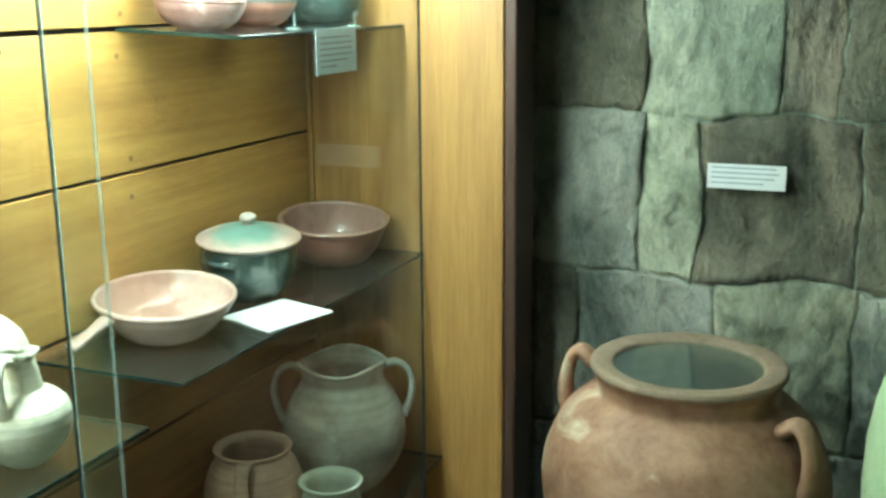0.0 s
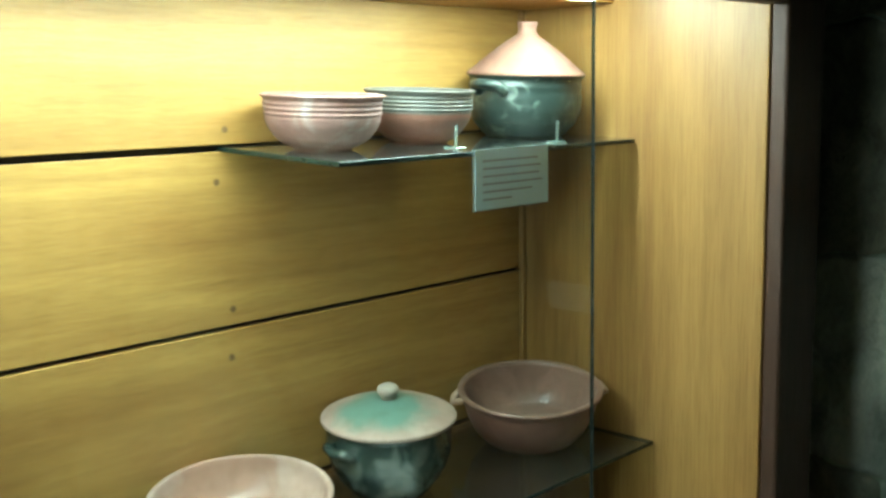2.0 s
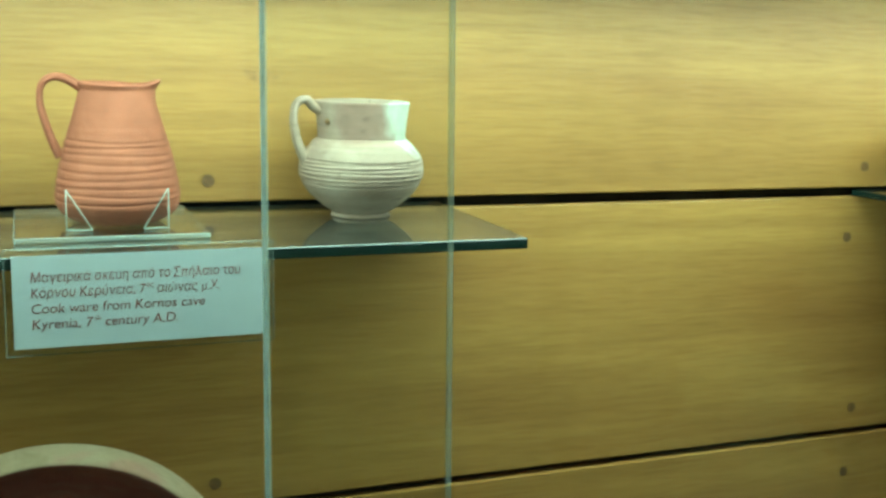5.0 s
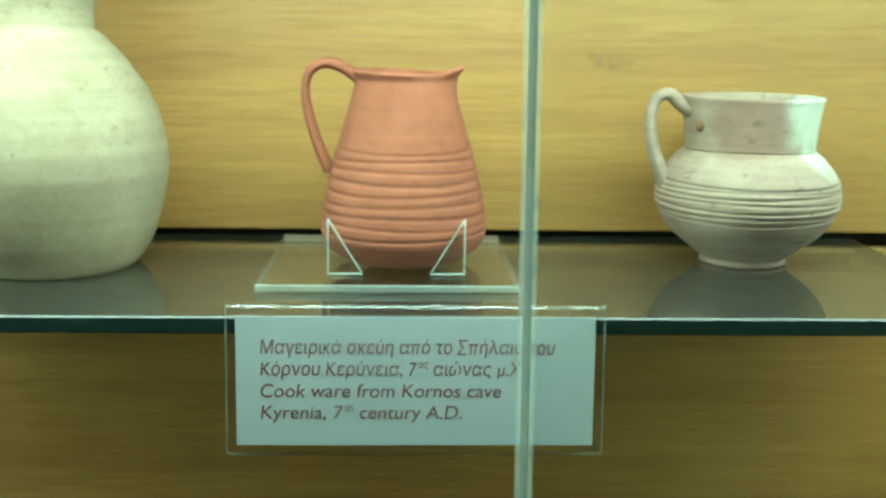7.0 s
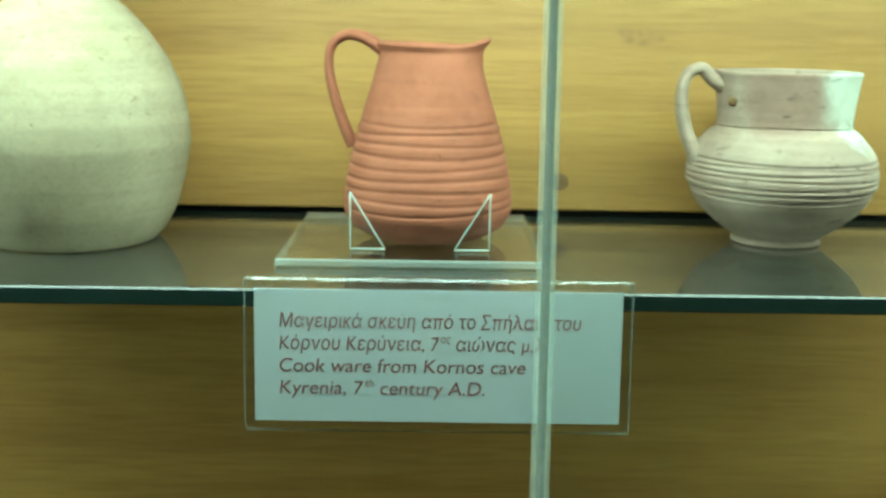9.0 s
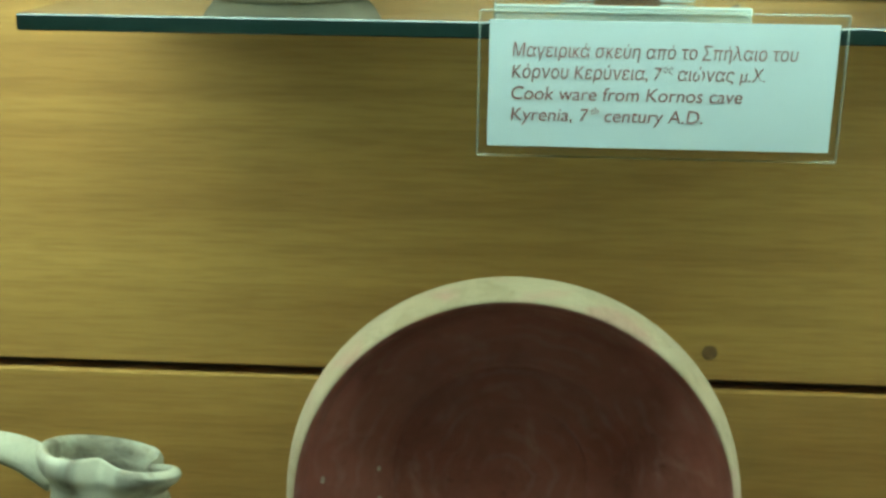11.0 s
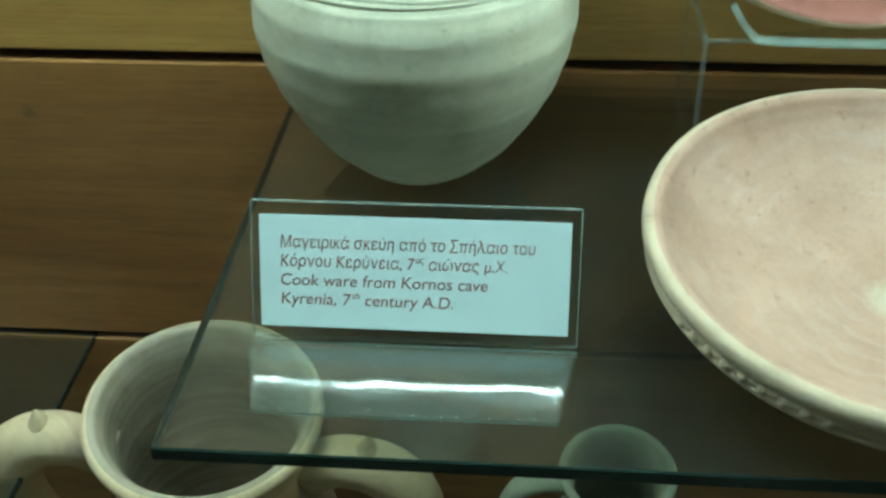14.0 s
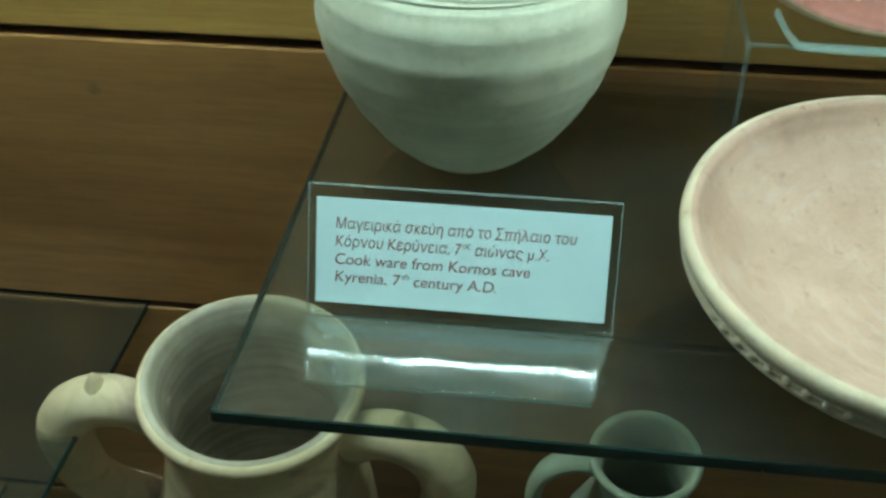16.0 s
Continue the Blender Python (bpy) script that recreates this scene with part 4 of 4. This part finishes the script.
bowl = thing("footed_bowl", lean(-1.085, 0.692, Z3, 0, 5, 0.032) @ Matrix.Diagonal((1, 1, 0.93, 1)), "shallow pinkish buff bowl with notched rim", "bowl")
o = [(0.0, 0.004), (0.028, 0.0), (0.034, 0.002), (0.034, 0.006), (0.06, 0.011), (0.09, 0.0195), (0.112, 0.030), (0.1195, 0.0355), (0.1224, 0.0405), (0.1214, 0.0432), (0.1232, 0.0455), (0.1222, 0.0478), (0.1240, 0.0505), (0.1245, 0.0545), (0.1232, 0.0580), (0.1195, 0.0595)]
part("body", lathe(o + [(0.1155, 0.0575), (0.1120, 0.0515), (0.1060, 0.0435), (0.083, 0.0270), (0.05, 0.0165), (0.02, 0.0135), (0.0, 0.013)], 120, 5, 0.0002, 0.008, 61, None, len(o) - 1, 500), [BOWL_RIM, BOWLC], bowl)
bm = bmesh.new()
for k in range(9):
    a = radians(-64 + k * 4.6)
    t = bmesh.ops.create_uvsphere(bm, u_segments=8, v_segments=6, radius=0.0032)
    for v in t["verts"]:
        v.co += Vector((math.cos(a) * 0.1210, math.sin(a) * 0.1210, 0.0445))
part("notches", smooth(bm), BOWL_RIM, bowl, "row of pressed clay knobs")

# ---- low shelves ----
bird = thing("bird_handled_jar", lean(-1.235, 0.272, Z5, 22, 8, 0.055) @ Matrix.Diagonal((1, 1, 1.045, 1)), "buff clay jar with two bird-shaped handles", "jar")
o = [(0.0, 0.004), (0.05, 0.0), (0.06, 0.004), (0.085, 0.05), (0.094, 0.1), (0.09, 0.15), (0.078, 0.2), (0.073, 0.24), (0.077, 0.275), (0.084, 0.290), (0.085, 0.297), (0.081, 0.3015)]
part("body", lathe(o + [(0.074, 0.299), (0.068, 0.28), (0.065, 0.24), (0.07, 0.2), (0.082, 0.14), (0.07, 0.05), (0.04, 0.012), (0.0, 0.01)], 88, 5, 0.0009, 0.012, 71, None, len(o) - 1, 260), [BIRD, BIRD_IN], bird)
for s in (-1, 1):
    h = part("handle", sweep([(0.01, s * 0.074, 0.252), (0.012, s * 0.100, 0.266), (0.014, s * 0.130, 0.262), (0.016, s * 0.150, 0.238), (0.016, s * 0.153, 0.200), (0.012, s * 0.140, 0.155), (0.0, s * 0.088, 0.118)],
                             0.0215, 0.0195, 8, 16, (0.9, 1.05, 0.9), (1, 0, 0)), BIRD, bird, "thick handle shaped like a bird")
    part("crest", lathe([(0.0105, 0.0), (0.0075, 0.006), (0.004, 0.013), (0.0, 0.018)], 14, 3, 0, 0.1, 5 + s), BIRD, h).location = (0.014, s * 0.118, 0.281)

sj = thing("small_jug", lean(-1.225, 0.583, Z5, 0, 8, 0.04), "small grey green jug with loop handle", "jug")
o = [(0.0, 0.003), (0.035, 0.0), (0.045, 0.004), (0.062, 0.05), (0.068, 0.1), (0.06, 0.16), (0.042, 0.21), (0.034, 0.235), (0.0355, 0.262), (0.0405, 0.272), (0.0415, 0.277), (0.0385, 0.279)]
part("body", lathe(o + [(0.034, 0.275), (0.030, 0.25), (0.036, 0.21), (0.055, 0.15), (0.055, 0.05), (0.0, 0.01)], 64, 5, 0.0004, 0.01, 81, None, None, 300), GREENC, sj)
part("handle", sweep([(0.004, -0.033, 0.267), (0.006, -0.052, 0.272), (0.008, -0.072, 0.258), (0.008, -0.080, 0.225), (0.004, -0.072, 0.185), (0, -0.056, 0.165)], 0.0065, 0.010, 8, 12, (1.1, 0.9, 1.2), (1, 0, 0)), GREENC, sj)

tp = thing("two_handled_pot", pose(-1.142, 1.952, Z5), "grey cooking pot with two loop handles", "pot")
o = [(0.0, 0.004), (0.06, 0.0), (0.075, 0.004), (0.115, 0.05), (0.138, 0.11), (0.136, 0.165), (0.118, 0.215), (0.098, 0.245), (0.092, 0.258), (0.097, 0.280), (0.104, 0.292), (0.103, 0.297), (0.098, 0.298)]


def wavy(c):
    t = min(max((c.z - 0.25) / 0.05, 0), 1)
    a = math.atan2(c.y, c.x)
    return Vector((c.x * (1 - 0.08 * t * math.cos(2 * a)), c.y, c.z + 0.006 * t * math.cos(3 * a + 0.6)))


part("body", lathe(o + [(0.092, 0.292), (0.085, 0.26), (0.11, 0.21), (0.128, 0.14), (0.1, 0.05), (0.05, 0.012), (0.0, 0.01)], 88, 5, 0.0012, 0.012, 91, wavy, None, 210), POT2, tp)
for a0 in (28, 208):
    a = radians(a0)
    c = Vector((math.cos(a), math.sin(a), 0))
    Z = lambda z: Vector((0, 0, z))
    part("handle", sweep([c * 0.096 + Z(0.285), c * 0.120 + Z(0.290), c * 0.146 + Z(0.272), c * 0.156 + Z(0.235), c * 0.150 + Z(0.195), c * 0.136 + Z(0.16)], 0.008, 0.014, 8, 12, (1.1, 0.9, 1.2), (c.y, -c.x, 0)), POT2, tp)

bj = thing("brown_jug", pose(-1.222, 1.695, Z5) @ Matrix.Diagonal((1.2, 1.2, 1.03, 1)), "small brown clay jug with vertical handle", "jug")
o = [(0.0, 0.003), (0.05, 0.0), (0.062, 0.004), (0.083, 0.05), (0.088, 0.085), (0.078, 0.13), (0.066, 0.155), (0.064, 0.166), (0.068, 0.174), (0.066, 0.178)]
part("body", lathe(o + [(0.059, 0.173), (0.057, 0.155), (0.078, 0.09), (0.07, 0.04), (0.0, 0.01)], 72, 5, 0.0009, 0.012, 101, None, None, 330), BROWNJ, bj)
a = radians(-70)
c = Vector((math.cos(a), math.sin(a), 0))
part("handle", sweep([c * 0.064 + Z(0.168), c * 0.082 + Z(0.166), c * 0.098 + Z(0.145), c * 0.1 + Z(0.115), c * 0.086 + Z(0.085)], 0.007, 0.013, 8, 12, (1.1, 0.9, 1.2), (c.y, -c.x, 0)), BROWNJ, bj)

cup = thing("clay_cup", pose(-1.062, 1.735, Z5) @ Matrix.Diagonal((1.1, 1.1, 0.97, 1)), "small grey green clay cup with rounded rim", "cup")
o = [(0.0, 0.003), (0.03, 0.0), (0.038, 0.003), (0.056, 0.035), (0.06, 0.06), (0.053, 0.09), (0.052, 0.1), (0.06, 0.113), (0.061, 0.118), (0.057, 0.12)]
part("body", lathe(o + [(0.05, 0.114), (0.046, 0.095), (0.051, 0.06), (0.04, 0.02), (0.0, 0.01)], 64, 5, 0.0005, 0.01, 111, None, None, 330), GREENC, cup)

# ---- storage jars before the stone wall ----
big = thing("storage_jar", pose(-0.378, 1.985, 0) @ Matrix.Diagonal((0.985, 0.985, 1, 1)), "large brown clay storage jar with thick rim", "storage jar")
o = [(0.0, 0.01), (0.12, 0.0), (0.14, 0.01), (0.2, 0.15), (0.262, 0.33), (0.291, 0.49), (0.289, 0.56), (0.262, 0.635), (0.215, 0.686), (0.188, 0.700), (0.182, 0.712), (0.187, 0.735), (0.198, 0.752), (0.198, 0.760), (0.19, 0.766)]
part("body", lathe(o + [(0.158, 0.763), (0.15, 0.752), (0.153, 0.72), (0.2, 0.66), (0.255, 0.5), (0.18, 0.15), (0.0, 0.05)], 110, 5, 0.0012, 0.008, 121, None, len(o) - 3, 90), [PITHOS, PITHOS_RIM], big)
for a0, dz, dr in ((176, 0, 0), (-28, -0.05, 0.03)):
    a = radians(a0)
    c = Vector((math.cos(a), math.sin(a), 0))
    part("handle", sweep([c * (0.196 + dr) + Z(0.735 + dz), c * (0.225 + dr) + Z(0.756 + dz), c * (0.246 + dr) + Z(0.742 + dz), c * (0.260 + dr) + Z(0.70 + dz), c * (0.260 + dr) + Z(0.655 + dz), c * (0.252 + dr) + Z(0.63 + dz)], 0.015, 0.024, 8, 14, (1.1, 0.9, 1.25), (c.y, -c.x, 0)), PITHOS, big)

part("cover", lathe([(0.0, 0.7530), (0.149, 0.7530), (0.151, 0.7545), (0.149, 0.7560), (0.0, 0.7560)], 72, 3), COVER, big, "dusty glass disc closing the mouth")

gj = thing("green_jar", pose(0.178, 1.75, 0) @ Matrix.Diagonal((1, 1, 1.4, 1)), "pale green glazed jar beside the storage jar", "jar")
o = [(0.0, 0.01), (0.1, 0.0), (0.12, 0.01), (0.18, 0.2), (0.215, 0.42), (0.21, 0.56), (0.17, 0.66), (0.1, 0.72), (0.085, 0.74), (0.095, 0.78), (0.1, 0.79)]
part("body", lathe(o + [(0.09, 0.785), (0.075, 0.74), (0.15, 0.65), (0.19, 0.45), (0.0, 0.05)], 80, 5, 0.0008, 0.008, 131, None, None, 120), PALEGREEN, gj)

# ---- planks, plugs and stones ----
zs = [0.0] + [g for g, _ in GROOVES] + [TOP - 0.0005]
gap = [0.0] + [w for _, w in GROOVES] + [0.0]
# boards below the fourth groove take the darkened pine
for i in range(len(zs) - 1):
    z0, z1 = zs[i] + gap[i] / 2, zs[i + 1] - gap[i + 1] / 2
    ob = new("plank", to_mesh("plank", box(XB - 0.018, XB, YL, YR - 0.0005, z0, z1, 0.0016, 2), PINE if z0 > 0.9 else PINE_RED_DIM))
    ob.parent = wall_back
plug_mesh = None
for y, z in PLUGS:
    if plug_mesh is None:
        bm = bmesh.new()
        bmesh.ops.create_cone(bm, segments=20, radius1=0.0055, radius2=0.0052, depth=0.003, cap_ends=True)
        bmesh.ops.rotate(bm, verts=bm.verts, matrix=Matrix.Rotation(radians(90), 3, "Y"))
        plug_mesh = to_mesh("wood_plug", bm, KNOT)
    ob = new("wood_plug", plug_mesh)
    ob.parent, ob.location = wall_back, (XB - 0.0009, y, z)


# old water mark on the boards
mark = [(XB + 0.0002, 0.867 + 0.0135 * math.cos(a) * (1 + 0.25 * math.sin(3 * a + 1)), 1.537 + 0.0058 * math.sin(a) * (1 + 0.3 * math.cos(2 * a)) - 0.12 * 0.0135 * math.cos(a)) for a in [k * 0.33 for k in range(18)]]
bm = bmesh.new()
bm.faces.new([bm.verts.new(p) for p in mark])
part("stain", bm, STAIN, wall_back, "brown water mark")


def stone(x0, x1, z0, z1, seed, bulge=0.02, y=2.40):
    """A rough ashlar block: hollowed and bulging face, worn edges."""
    nx, nz = 30, 28
    bm = bmesh.new()
    grid = []
    for j in range(nz + 1):
        row = []
        for i in range(nx + 1):
            u, v = i / nx, j / nz
            x, z = x0 + (x1 - x0) * u, z0 + (z1 - z0) * v
            edge = min(u, 1 - u) * (x1 - x0), min(v, 1 - v) * (z1 - z0)
            e = min(edge)
            wear = 0.0025 * math.exp(-(e / 0.010)) * (1 + noise.noise((x * 9, z * 9, seed + 9)))
            n1 = noise.noise((x * 5 + seed, z * 5, seed * 0.7))
            n2 = noise.noise((x * 16, z * 10, seed)) + 0.8 * noise.noise((x * 34, z * 24, seed + 2)) + 0.5 * noise.noise((x * 75, z * 60, seed + 4))
            wave = 0.024 * noise.noise((x * 5, z * 5, 3.3)) + 0.008 * noise.noise((x * 17, z * 17, 8.1))
            jag = 0.006 * noise.noise((x * 30, z * 30, seed + 5)) if e < 0.001 else 0
            row.append(bm.verts.new((x + jag + wave, min(y + 0.0035, y + wear - bulge * n1 - 0.011 * n2), z + jag + wave * 1.3)))
        grid.append(row)
    for j in range(nz):
        for i in range(nx):
            bm.faces.new((grid[j][i], grid[j][i + 1], grid[j + 1][i + 1], grid[j + 1][i])).smooth = True
    rim = [e for e in bm.edges if e.is_boundary]
    r = bmesh.ops.extrude_edge_only(bm, edges=rim)
    for v in r["geom"]:
        if isinstance(v, bmesh.types.BMVert):
            v.co.y = y + 0.05
    return bm


COURSES = [(0.0, 0.43, (-0.95, -0.55, -0.1, 0.35, 0.8, 1.3, 1.75, 2.2)), (0.43, 0.83, (-0.95, -0.726, -0.385, -0.08, 0.3, 0.7, 1.2, 1.7, 2.2)),
           (0.83, 1.208, (-0.95, -0.573, -0.435, -0.088, 0.25, 0.66, 1.1, 1.6, 2.2)), (1.208, 1.60, (-0.95, -0.582, -0.28, -0.148, 0.22, 0.6, 1.05, 1.55, 2.2)),
           (1.60, 1.98, (-0.95, -0.7, -0.3, 0.1, 0.5, 0.95, 1.4, 1.8, 2.2)), (1.98, 2.36, (-0.95, -0.5, -0.05, 0.4, 0.9, 1.4, 1.8, 2.2)), (2.36, 2.7, (-0.95, -0.6, 0, 0.5, 1.0, 1.6, 2.2))]
STONE_KIND = {(-0.435, 0.83): STONE_PINK, (-0.95, 1.208): STONE_BROWN, (-0.148, 1.208): STONE_BROWN, (-0.582, 1.208): STONE_PALE, (-0.573, 0.83): STONE_PALE,
              (-0.385, 0.43): STONE_PALE, (-0.28, 1.208): STONE_PINK, (-0.088, 0.83): STONE_BROWN, (-0.95, 1.60): STONE_BROWN, (-0.7, 1.60): STONE_BROWN, (-0.95, 0.43): STONE_BROWN}
k = 0
for z0, z1, xs in COURSES:
    for x0, x1 in zip(xs, xs[1:]):
        k += 1
        g = 0.0025
        part("stone", stone(x0 + g, x1 - g, z0 + g, z1 - g, k * 3.7, 0.022), STONE_KIND.get((x0, z0), STONE), wall_north)
